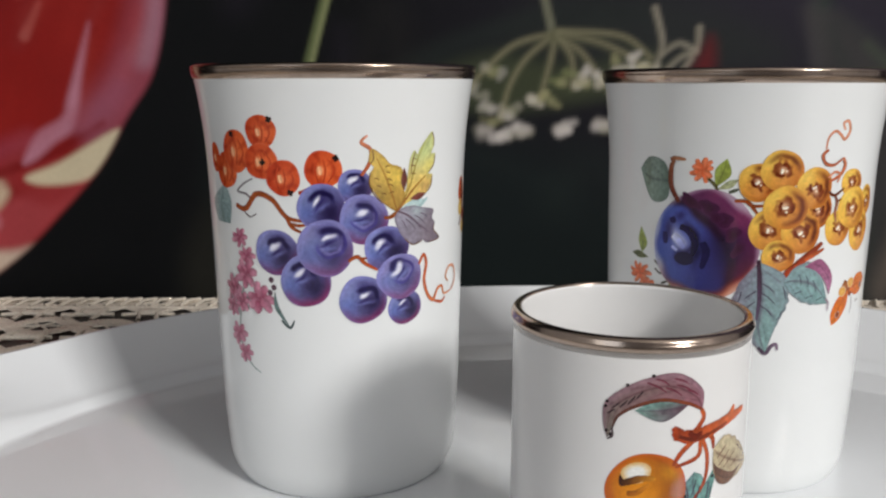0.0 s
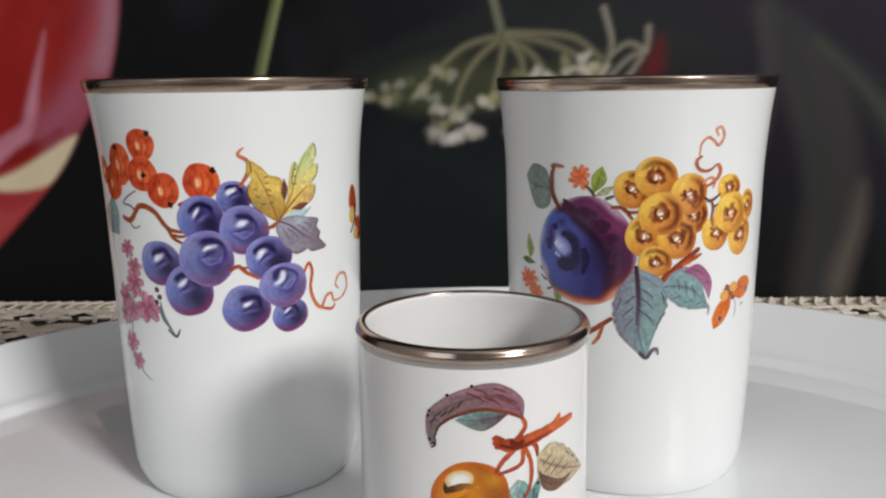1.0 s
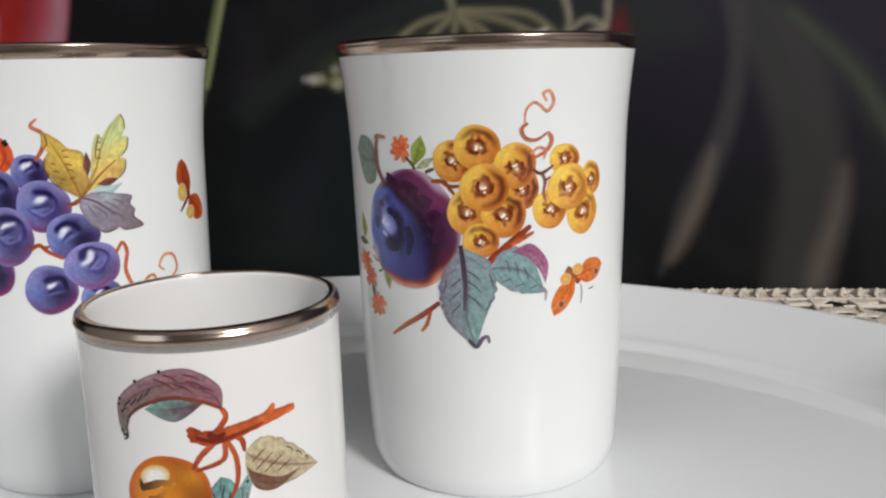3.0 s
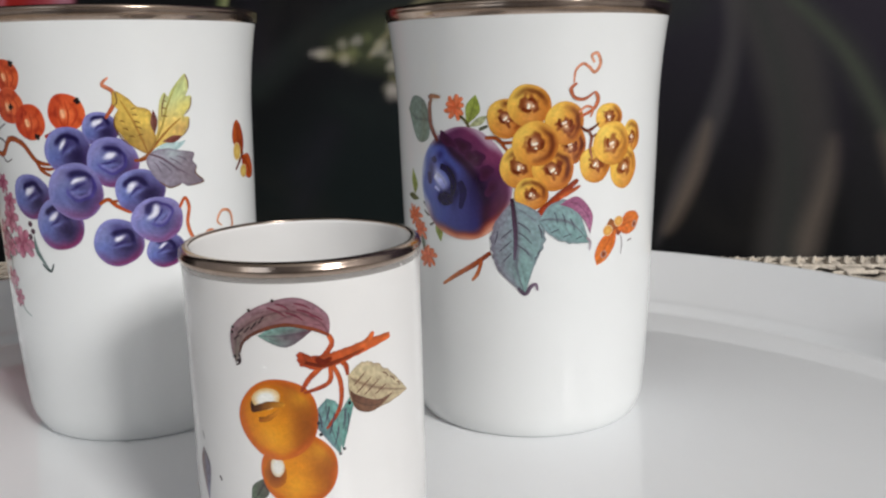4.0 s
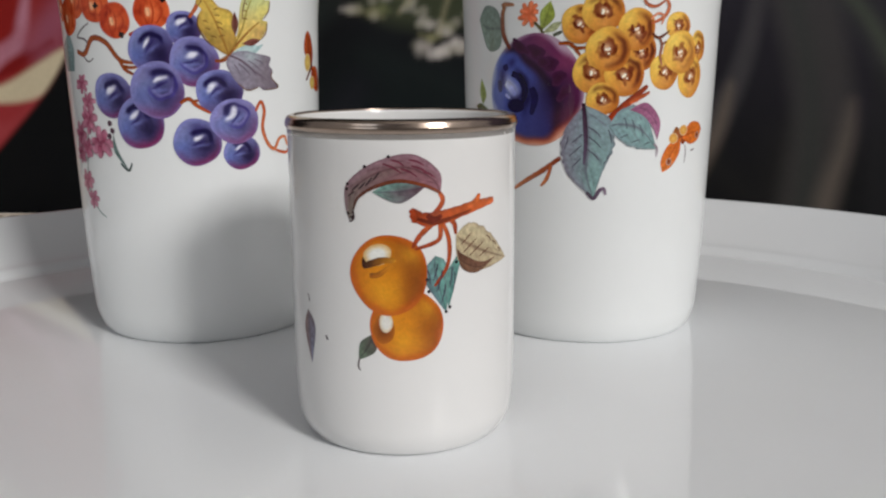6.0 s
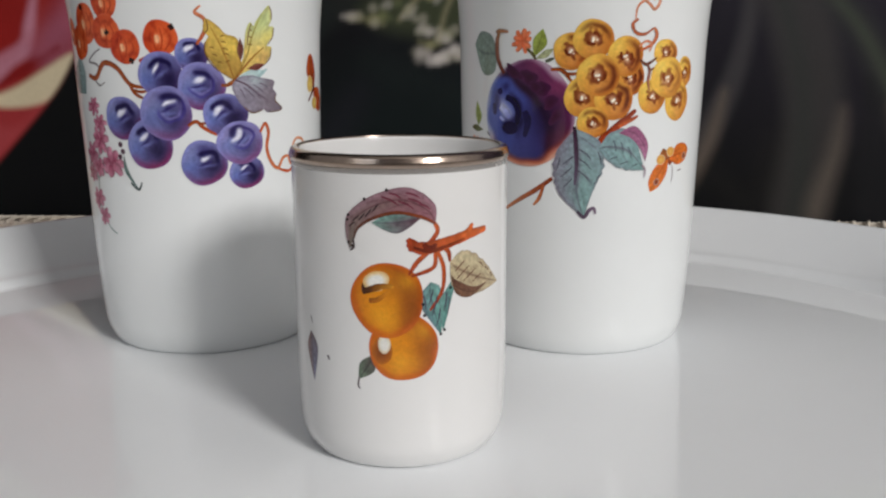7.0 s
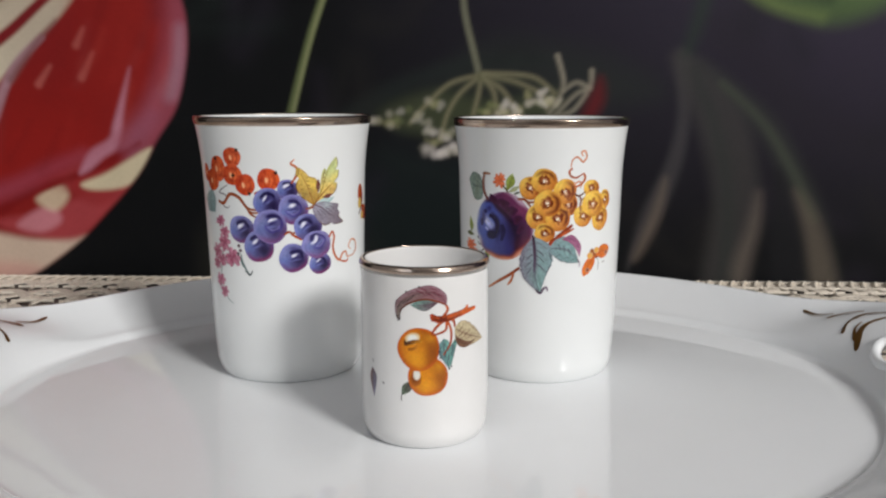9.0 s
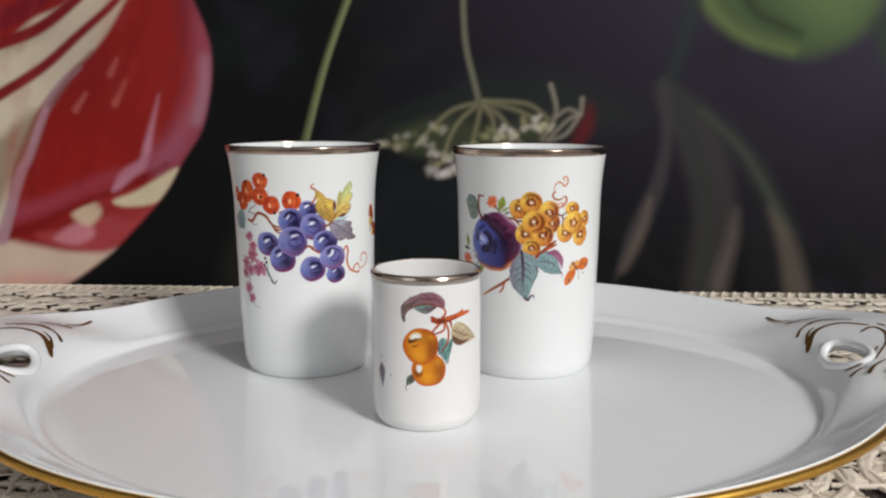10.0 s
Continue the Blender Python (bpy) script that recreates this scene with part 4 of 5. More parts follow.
    p.lobe("leaf", [(15.5, 68.6), (17.2, 69.6), (19.8, 69.8), (22.4, 69.2), (25.8, 68.4), (25.4, 66.6), (26.4, 65.2), (26.0, 63.6), (28.0, 61.4), (24.0, 60.8), (22.4, 61.6), (19.6, 60.8),
                    (17.2, 62.6), (15.8, 64.6), (14.9, 67.0)], (19.6, 66.0), mauve, "grey-mauve painted leaf")
    p.lobe("leaf", [(15.6, 68.9), (16.6, 71.6), (17.8, 74.0), (18.3, 78.0), (18.8, 80.6), (19.8, 82.2), (20.6, 81.3), (21.2, 82.4), (22.6, 84.2), (24.6, 86.2), (25.2, 84.6), (25.3, 82.8), (24.7, 81.3),
                    (26.0, 81.2), (25.6, 79.0), (24.0, 76.9), (25.3, 76.4), (24.7, 74.2), (22.6, 71.8), (19.8, 71.2), (17.4, 70.2)], (21.0, 76.6), lime, "yellow-green painted vine leaf")
    p.lobe("leaf", [(15.4, 68.9), (13.6, 69.8), (11.7, 71.3), (10.3, 73.2), (9.3, 75.2), (9.3, 77.5), (10.2, 79.2), (9.0, 80.2), (9.6, 82.9), (12.2, 81.3), (13.8, 79.5), (15.8, 78.9), (16.8, 77.8),
                    (17.0, 74.6), (17.4, 72.0), (16.4, 70.0)], (13.4, 75.2), ochre, "ochre-yellow painted vine leaf")
    p.leaf("leaf", [(17.2, 73.2), (16.4, 75.6), (17.2, 78.6)], [(17.2, 73.2), (18.0, 76.0), (17.2, 78.6)], leaf_paint((128, 84, 70), (116, 66, 62), (150, 110, 90), (92, 52, 50), 3), "brown painted leaf fold")
    p.leaf("leaf", [(18.6, 71.4), (21.0, 72.6), (23.4, 72.4)], [(18.6, 71.4), (21.2, 71.0), (23.4, 72.4)], leaf_paint((150, 96, 84), (120, 66, 62), (160, 110, 90), (92, 52, 50), 2), "brown painted leaf fold")
    p.stroke("leaf_rib", [(13.0, 67.5), (15.5, 68.9), (18.0, 71.8), (20.6, 74.4), (23.2, 76.4)], 0.55, (150, 92, 50), (176, 140, 70))
    p.stroke("leaf_rib", [(16.4, 70.2), (18.8, 74.6), (20.4, 79.4), (22.8, 84.4)], 0.4, (164, 130, 66), (184, 188, 116))
    p.stroke("leaf_rib", [(15.4, 69.2), (14.2, 72.8), (12.6, 77.0), (10.6, 81.0)], 0.4, (160, 118, 58), (190, 150, 74))
    p.stroke("leaf_rib", [(15.6, 68.8), (18.4, 67.6), (22.0, 64.8), (26.6, 62.0)], 0.45, (112, 90, 104), (140, 130, 142))
    for q in ([(9.8, 82.6), (10.0, 80.6), (9.3, 79.6)], [(9.3, 77.6), (9.1, 75.4), (10.2, 72.8), (12.0, 70.8)], [(24.7, 86.0), (25.3, 84.6), (25.4, 82.8)], [(26.0, 81.0), (25.6, 78.8), (24.2, 77.0)],
              [(25.2, 76.2), (24.8, 74.0), (23.4, 72.4)], [(20.0, 81.8), (19.2, 79.2), (19.0, 77.0)], [(26.2, 65.0), (26.0, 63.6), (27.9, 61.5), (24.2, 60.9)], [(22.2, 61.5), (19.6, 60.9), (17.4, 62.4)]):
        p.stroke("leaf_outline", q, 0.28, (128, 96, 66))
    hatch(p, ((12.6, 78.8, 13.6, 79.0), (12.8, 77.6, 13.9, 77.4), (13.0, 76.2, 14.4, 75.6), (13.2, 75.0, 14.6, 74.4), (10.2, 76.4, 11.2, 76.0), (10.6, 74.8, 11.8, 74.2), (11.8, 73.0, 13.0, 72.6), (13.6, 73.0, 14.8, 73.2),
              (19.4, 80.4, 20.2, 80.0), (19.2, 78.8, 20.2, 78.4), (19.0, 77.0, 20.2, 76.8)), 0.34, (132, 96, 52))
    hatch(p, ((17.6, 67.0, 20.4, 64.2), (18.6, 67.2, 22.0, 64.2), (20.0, 67.6, 23.0, 65.4), (21.6, 68.0, 24.0, 66.6), (16.6, 66.8, 17.8, 64.6)), 0.30, (112, 102, 118))
    tend = [(21.4, 56.1), (22.8, 58.2), (23.7, 56.0), (23.1, 52.2), (24.2, 48.7), (26.2, 46.9), (27.8, 49.2), (29.6, 49.6), (30.6, 47.6), (34.0, 47.8)]
    p.stroke("tendril", tend, 0.85, RUST, (214, 150, 110))
    p.stroke("tendril", [(34.0, 47.8), (36.2, 50.0), (35.4, 53.2), (32.8, 53.8), (31.2, 51.6), (32.6, 50.2)], 0.7, (206, 140, 104), (220, 170, 140))
    p.stroke("tendril", [(26.6, 46.6), (29.6, 45.8), (31.0, 46.8)], 0.7, RUST)
    fly = p.leaf("butterfly", [(42.6, 65.6), (38.4, 69.6), (38.8, 73.6), (40.4, 75.0)], [(42.6, 65.6), (43.6, 69.6), (42.2, 73.4), (40.4, 75.0)], leaf_paint((150, 66, 36), (196, 100, 50), (206, 116, 60), (110, 50, 34), 3), "small orange-brown painted butterfly")
    p.leaf("wing", [(42.4, 66.2), (46.6, 66.0), (49.6, 62.6), (49.2, 60.2)], [(42.4, 66.2), (42.4, 62.4), (45.6, 60.0), (49.2, 60.2)], leaf_paint((170, 74, 36), (210, 110, 54), (220, 120, 60), (110, 50, 30), 3), parent=fly)
    p.disc("wing", 40.0, 67.2, 1.7, 2.2, lambda x, y: edge_fade(mixed((228, 206, 130), (206, 170, 90), math.hypot(x, y)), x, y), parent=fly, steps=18, rings=4)
    p.disc("wing", 42.8, 62.2, 1.8, 1.7, lambda x, y: edge_fade(mixed((228, 206, 130), (206, 170, 90), math.hypot(x, y)), x, y), parent=fly, steps=18, rings=4)
    p.stroke("abdomen", [(43.0, 67.0), (41.4, 65.2), (39.0, 62.8)], 0.9, (120, 54, 30), parent=fly)


def plum_paint(x, y):
    q = math.hypot(x, y)
    c = mixed((80, 98, 172), (52, 36, 92), 0.36 + 0.58 * x - 0.05 * y)
    c = mixed(c, (96, 114, 196), 0.75 * bump_at(x, y, -0.62, 0.45, 0.42))
    c = mixed(c, (122, 134, 206), 0.6 * bump_at(x, y, -0.42, 0.0, 0.42))
    seam = math.hypot(x + 0.75, y + 0.75) - 1.42
    c = mixed(c, (116, 50, 92), 0.9 / (1 + math.exp(-seam / 0.035)))
    c = mixed(c, (150, 74, 112), 0.7 * bump_at(x, y, 0.60, 0.62, 0.30) + 0.4 * bump_at(x, y, 0.05, 0.93, 0.2))
    c = mixed(c, (54, 16, 42), 0.85 * math.exp(-((seam + 0.03) / 0.085) ** 2))
    c = mixed(c, (40, 20, 62), 0.7 * bump_at(x, y, 0.42, 0.05, 0.36))
    c = mixed(c, (96, 40, 66), 0.7 * bump_at(x, y, 0.82, -0.30, 0.30))
    c = mixed(c, (186, 82, 40), min(1.0, max(0.0, (q - 0.82) / 0.18) * max(0.0, -y + 0.25 * x - 0.30) * 2.2))
    ox, oy = x + 0.42, y - 0.02
    r, a = math.hypot(ox, oy), math.atan2(oy, ox)
    c = mixed(c, (30, 20, 70), 0.95 * math.exp(-((r - 0.25) / 0.07) ** 2) * max(0.0, math.cos(a - 0.1)) ** 0.5)
    c = mixed(c, (30, 20, 70), 0.95 * bump_at(x, y, -0.40, -0.26, 0.15))
    c = mixed(c, (32, 24, 76), 0.9 * math.exp(-(((x + 0.05) / 0.08) ** 2 + ((y + 0.22) / 0.24) ** 2)))
    c = mixed(c, (38, 30, 92), 0.85 * bump_at(x, y, -0.70, 0.12, 0.12) + 0.7 * bump_at(x, y, -0.55, 0.36, 0.10))
    c = mixed(c, (226, 228, 246), min(1.0, 1.1 * math.exp(-(((x + 0.48) / 0.15) ** 2 + ((y - 0.02 + 0.5 * (x + 0.48)) / 0.12) ** 2))))
    return edge_fade(c, x, y)


def paint_plum(p):
    for u, v, ru, rv in ((-33.4, 51.9, 3.4, 2.8), (-31.0, 48.8, 3.0, 2.7), (-28.6, 42.8, 3.4, 3.0), (-18.3, 77.8, 2.7, 2.8)):
        blossom(p, u, v, ru, rv, 9, (218, 108, 66), (232, 150, 112), label="orange painted aster blossom")
    green = leaf_paint((150, 160, 92), (170, 184, 100), (176, 190, 120), (110, 116, 62), 3)
    p.leaf("leaf", [(-33.0, 57.0), (-34.2, 60.0), (-33.4, 63.4)], [(-33.0, 57.0), (-31.4, 59.6), (-33.4, 63.4)], green, "small green painted leaf")
    p.leaf("leaf", [(-36.4, 56.6), (-34.0, 57.4), (-30.8, 56.2)], [(-36.4, 56.6), (-33.8, 55.6), (-30.8, 56.2)], leaf_paint((110, 116, 80), (130, 136, 90), (120, 126, 84), (84, 84, 60), 2), "small dark green painted leaf")
    p.leaf("leaf", [(-24.6, 52.4), (-25.2, 49.6), (-23.6, 46.8)], [(-24.6, 52.4), (-22.9, 49.6), (-23.6, 46.8)], green, "small green painted leaf")
    p.leaf("leaf", [(-30.4, 48.0), (-30.8, 46.0), (-29.8, 43.8)], [(-30.4, 48.0), (-29.2, 46.0), (-29.8, 43.8)], leaf_paint((140, 146, 124), (120, 130, 116), (150, 156, 140), (100, 104, 90), 2), "small grey painted leaf")
    for q in ([(-29.0, 53.8), (-27.4, 52.8), (-26.2, 54.4)], [(-29.2, 55.8), (-28.0, 54.6)], [(-27.2, 50.4), (-25.4, 51.2)]):
        p.stroke("stalk", q, 0.5, (96, 90, 78))
    p.leaf("leaf", [(-25.6, 75.2), (-27.2, 79.2), (-31.2, 80.2), (-34.0, 77.2)], [(-25.6, 75.2), (-26.4, 70.6), (-30.6, 70.2), (-34.0, 77.2)], leaf_paint((132, 150, 138), (146, 166, 154), (128, 146, 136), (88, 100, 96), 4), "grey-green painted leaf")
    p.leaf("leaf", [(-15.4, 74.0), (-15.6, 78.0), (-13.2, 80.6)], [(-15.4, 74.0), (-12.3, 77.0), (-13.2, 80.6)], leaf_paint((150, 158, 84), (170, 186, 90), (180, 194, 110), (100, 104, 56), 3), "bright green painted leaf")
    p.leaf("leaf", [(-15.0, 73.6), (-12.8, 75.6), (-10.6, 76.0)], [(-15.0, 73.6), (-12.2, 74.0), (-10.6, 76.0)], leaf_paint((176, 180, 140), (190, 194, 160), (180, 186, 150), (130, 126, 96), 2), "pale green painted leaf")
    p.stroke("stalk", [(-17.0, 76.0), (-15.4, 74.4), (-14.6, 72.4)], 0.7, (110, 104, 66))
    p.stroke("stalk", [(-12.6, 73.0), (-10.6, 73.8)], 0.8, (96, 100, 84))
    p.stroke("twig", [(-10.5, 45.5), (-14.8, 42.3), (-18.7, 39.9), (-23.4, 36.8)], 1.2, (140, 66, 34), (206, 140, 96), "brown painted twig")
    p.stroke("twig", [(-12.6, 43.8), (-13.7, 40.5), (-15.2, 38.6)], 0.9, (170, 92, 50), (206, 140, 96))
    plum = p.disc("plum", -17.3, 60.7, 11.9, 12.8, plum_paint, "dark blue and purple painted plum", -0.18, 0.012, steps=72, rings=34)
    p.stroke("brush_stroke", [(-22.8, 64.6), (-20.6, 63.6), (-19.2, 60.8), (-20.0, 57.6)], 1.7, (34, 24, 78), (28, 18, 66), parent=plum)
    p.disc("brush_stroke", -21.6, 57.2, 2.3, 1.6, lambda x, y: (32, 20, 72), parent=plum, steps=20, rings=3)
    p.stroke("brush_stroke", [(-17.6, 61.4), (-16.7, 59.0), (-17.6, 55.2)], 1.7, (34, 26, 82), parent=plum)
    p.stroke("brush_stroke", [(-24.8, 66.6), (-24.2, 65.2)], 1.5, (44, 36, 98), parent=plum)
    p.stroke("brush_stroke", [(-26.4, 63.0), (-26.2, 60.2)], 1.4, (44, 36, 98), parent=plum)
    p.stroke("glint", [(-24.4, 62.4), (-22.8, 61.2), (-21.6, 59.6)], 1.8, (222, 226, 246), (150, 156, 216), parent=plum)
    p.stroke("glint", [(-24.6, 59.8), (-23.2, 58.9)], 0.9, (180, 186, 230), parent=plum)
    for u, v, ru, rv in ((-20.6, 70.6, 2.6, 1.2), (-16.4, 69.4, 2.4, 1.5), (-13.2, 66.8, 1.9, 1.7), (-11.2, 63.6, 1.4, 2.0), (-10.0, 60.2, 1.1, 2.2), (-14.8, 67.2, 1.6, 1.2)):
        p.disc("brush_stroke", u, v, ru, rv, lambda x, y: mixed((72, 28, 60), (88, 38, 80), math.hypot(x, y) ** 1.5), parent=plum, turn=-0.6, wobble=0.12, steps=24, rings=5)
    p.stroke("stalk", [(-23.3, 70.2), (-25.2, 73.7), (-25.4, 78.0), (-24.6, 79.6)], 1.2, (120, 62, 48), (166, 116, 86), "brown painted stalk")
    p.stroke("stalk", [(-25.6, 79.8), (-24.4, 80.2), (-22.0, 80.0)], 1.0, (140, 92, 66), (196, 150, 120))
    p.stroke("twig", [(-11.3, 71.2), (-9.0, 71.2), (-7.4, 70.2), (-4.4, 70.4)], 0.9, BARK)
    p.stroke("twig", [(-8.4, 71.0), (-6.4, 68.4)], 0.7, BARK)
    berries = ((-6.7, 75.4, 4.0, 4.2), (-1.9, 78.1, 4.5, 4.4), (6.9, 69.6, 3.4, 4.4), (5.6, 74.2, 4.1, 4.6), (-4.0, 64.8, 4.1, 4.5), (3.2, 64.1, 4.4, 4.5), (-0.6, 69.8, 4.8, 4.8),
               (-1.5, 58.9, 3.6, 3.6), (23.0, 70.5, 2.8, 3.6), (16.1, 75.0, 3.5, 3.1), (12.8, 64.9, 3.8, 4.0), (20.7, 63.8, 4.1, 4.8), (17.1, 69.2, 4.9, 4.7))
    for i, (u, v, ru, rv) in enumerate(berries):
        fruit = p.disc("berry", u, v, ru * 1.02, rv * 1.02, berry_paint((0.1, 0.4, 0.0, 0.3, 0.4, 0.2, 0.3, 0.4, 0.7, 0.6, 0.6, 0.9, 1.0)[i], 0.8 * math.sin(i * 1.9)), "golden-yellow painted berry", steps=52, rings=22)
        brush_berry(p, fruit, u, v, (ru + rv) / 2, 0.7 * math.sin(i * 1.9), (0.1, 0.3, 0.0, 0.2, 0.3, 0.2, 0.3, 0.4, 0.7, 0.6, 0.6, 0.9, 0.9)[i])
    p.stroke("twig", [(9.0, 73.3), (10.4, 72.4), (11.6, 72.7), (13.4, 73.9)], 0.7, (120, 70, 50))
    p.stroke("twig", [(10.8, 72.6), (11.6, 70.8), (11.3, 68.4), (11.9, 66.2)], 0.6, (130, 80, 60), (190, 130, 110))
    p.stroke("twig", [(11.6, 70.8), (12.8, 71.6)], 0.5, (130, 80, 60))
    p.stroke("tendril", [(11.8, 86.8), (11.1, 88.3), (12.4, 88.7), (13.2, 86.6), (12.0, 84.8), (10.6, 85.9), (9.2, 86.6), (7.7, 85.2), (7.4, 82.6)], 0.75, (222, 170, 144), (206, 140, 108))
    p.stroke("tendril", [(8.0, 82.6), (6.8, 81.4), (7.6, 79.6), (9.8, 79.2), (12.2, 80.7)], 0.75, (190, 116, 84), (180, 110, 80))
    p.stroke("tendril", [(12.2, 80.7), (13.0, 79.0), (11.8, 76.9), (8.8, 75.4)], 0.85, (206, 140, 108), (196, 110, 70))
    p.stroke("tendril", [(8.6, 76.4), (10.2, 77.6), (11.8, 77.0), (11.2, 75.2)], 0.55, (216, 150, 120))
    p.stroke("twig", [(-0.2, 54.2), (3.8, 57.7), (8.6, 61.8)], 1.7, (166, 72, 38), (150, 70, 40), "brown painted twig")
    p.stroke("twig", [(4.6, 58.0), (6.6, 59.0), (9.2, 60.4)], 1.0, (204, 110, 60), (170, 90, 50))
    p.leaf("leaf", [(-5.4, 57.6), (-9.6, 52.0), (-10.3, 46.4), (-8.4, 41.2), (-2.9, 36.1)], [(-5.4, 57.6), (0.2, 54.6), (1.5, 48.6), (-0.8, 42.8), (-2.9, 36.1)],
           leaf_paint((150, 164, 172), (144, 176, 172), (142, 134, 150), (92, 74, 94), 5, 0.35), "teal and mauve painted leaf", 0.03, along=60, across=22)
    p.stroke("leaf_rib", [(-5.6, 58.0), (-5.2, 54.0), (-4.9, 49.0), (-5.2, 44.0)], 1.0, (70, 44, 62), (110, 96, 116))
    hatch(p, ((-4.4, 52.6, -1.6, 50.4), (-4.4, 50.4, -1.4, 47.8), (-4.6, 47.6, -1.8, 45.0), (-5.6, 51.0, -8.2, 48.8), (-5.8, 48.4, -8.6, 45.8), (-5.8, 45.6, -7.8, 43.4), (-8.8, 50.6, -9.6, 47.4),
              (0.0, 52.0, 0.8, 49.0), (-0.2, 45.2, 0.6, 46.6), (-0.8, 44.2, -0.2, 45.0)), 0.36, (88, 78, 94))
    p.stroke("leaf_tip", [(-4.4, 37.6), (-2.8, 36.2), (-1.6, 37.9), (-0.5, 38.4), (-0.1, 37.0)], 0.9, (88, 72, 90), (150, 130, 150))
    p.leaf("leaf", [(0.0, 52.8), (3.0, 56.8), (8.0, 56.4), (11.7, 47.4)], [(0.0, 52.8), (2.6, 49.6), (6.8, 47.6), (11.7, 47.4)],
           leaf_paint((146, 170, 174), (138, 170, 168), (150, 176, 178), (96, 82, 98), 5, 0.4), "teal painted leaf with a pink edge", 0.04)
    p.leaf("leaf", [(4.6, 56.4), (8.6, 58.0), (12.2, 54.0), (11.8, 49.4)], [(4.6, 56.4), (7.6, 55.2), (10.4, 52.4), (11.8, 49.4)],
           leaf_paint((150, 92, 124), (188, 140, 168), (170, 110, 144), (118, 66, 98), 4), "pink painted leaf edge")
    p.stroke("leaf_tip", [(11.0, 48.6), (11.9, 47.4), (11.8, 45.6)], 0.5, (150, 130, 140), (200, 190, 200))
    hatch(p, ((3.4, 54.8, 4.2, 52.0), (5.2, 54.4, 6.0, 51.6), (7.0, 53.2, 8.0, 50.4), (2.8, 50.2, 4.6, 50.8), (5.4, 49.0, 7.4, 49.6), (8.4, 48.4, 10.0, 49.0)), 0.32, (92, 90, 104))
    wing = leaf_paint((214, 120, 52), (224, 140, 66), (220, 130, 60), (170, 84, 40), 2)
    fly = p.stroke("butterfly", [(16.6, 51.6), (18.6, 50.2), (20.4, 48.4)], 2.2, (176, 120, 70), (140, 70, 44), "orange and yellow painted butterfly")
    p.leaf("wing", [(19.4, 49.6), (22.0, 53.0), (25.6, 53.0), (27.4, 51.4)], [(19.4, 49.6), (22.4, 48.0), (25.8, 48.8), (27.4, 51.4)], wing, parent=fly)
    p.leaf("wing", [(19.0, 49.6), (15.2, 48.2), (13.2, 44.6), (13.8, 41.8)], [(19.0, 49.6), (18.8, 46.2), (16.4, 43.0), (13.8, 41.8)], wing, parent=fly)
    for u, v, r in ((19.7, 51.4, 1.4), (16.6, 49.6, 1.4)):
        p.disc("wing", u, v, r, r * 0.9, lambda x, y: edge_fade(mixed((230, 190, 112), (218, 160, 80), math.hypot(x, y)), x, y), parent=fly, steps=18, rings=4)
    for u, v in ((25.4, 50.0), (15.6, 44.2)):
        p.disc("wing_spot", u, v, 0.9, 0.9, lambda x, y: edge_fade((150, 78, 40), x, y), parent=fly, steps=12, rings=2)
    p.stroke("feeler", [(20.6, 48.0), (21.0, 45.8), (20.7, 43.6)], 0.35, (176, 168, 170), (140, 134, 138), parent=fly)
    p.stroke("feeler", [(23.0, 46.4), (24.6, 46.7)], 0.4, (150, 140, 140), parent=fly)


def cherry_paint(hx, hy, shade):
    def paint(x, y):
        q = math.hypot(x, y)
        c = mixed((230, 162, 34), (192, 108, 26), 0.22 + 0.8 * max(0.0, q - 0.45))
        c = mixed(c, (136, 76, 26), shade * 0.80 / (1 + math.exp(-(x + 0.2 * y - 0.30) / 0.14)))
        c = mixed(c, (232, 176, 50), 0.6 * bump_at(x, y, 0.62, 0.55, 0.35) + 0.6 * bump_at(x, y, -0.1, -0.5, 0.4))
        c = mixed(c, (196, 92, 26), 0.7 * max(0.0, (q - 0.8) / 0.2))
        return edge_fade(c, x, y, 0.35, (214, 140, 70))
    return paint


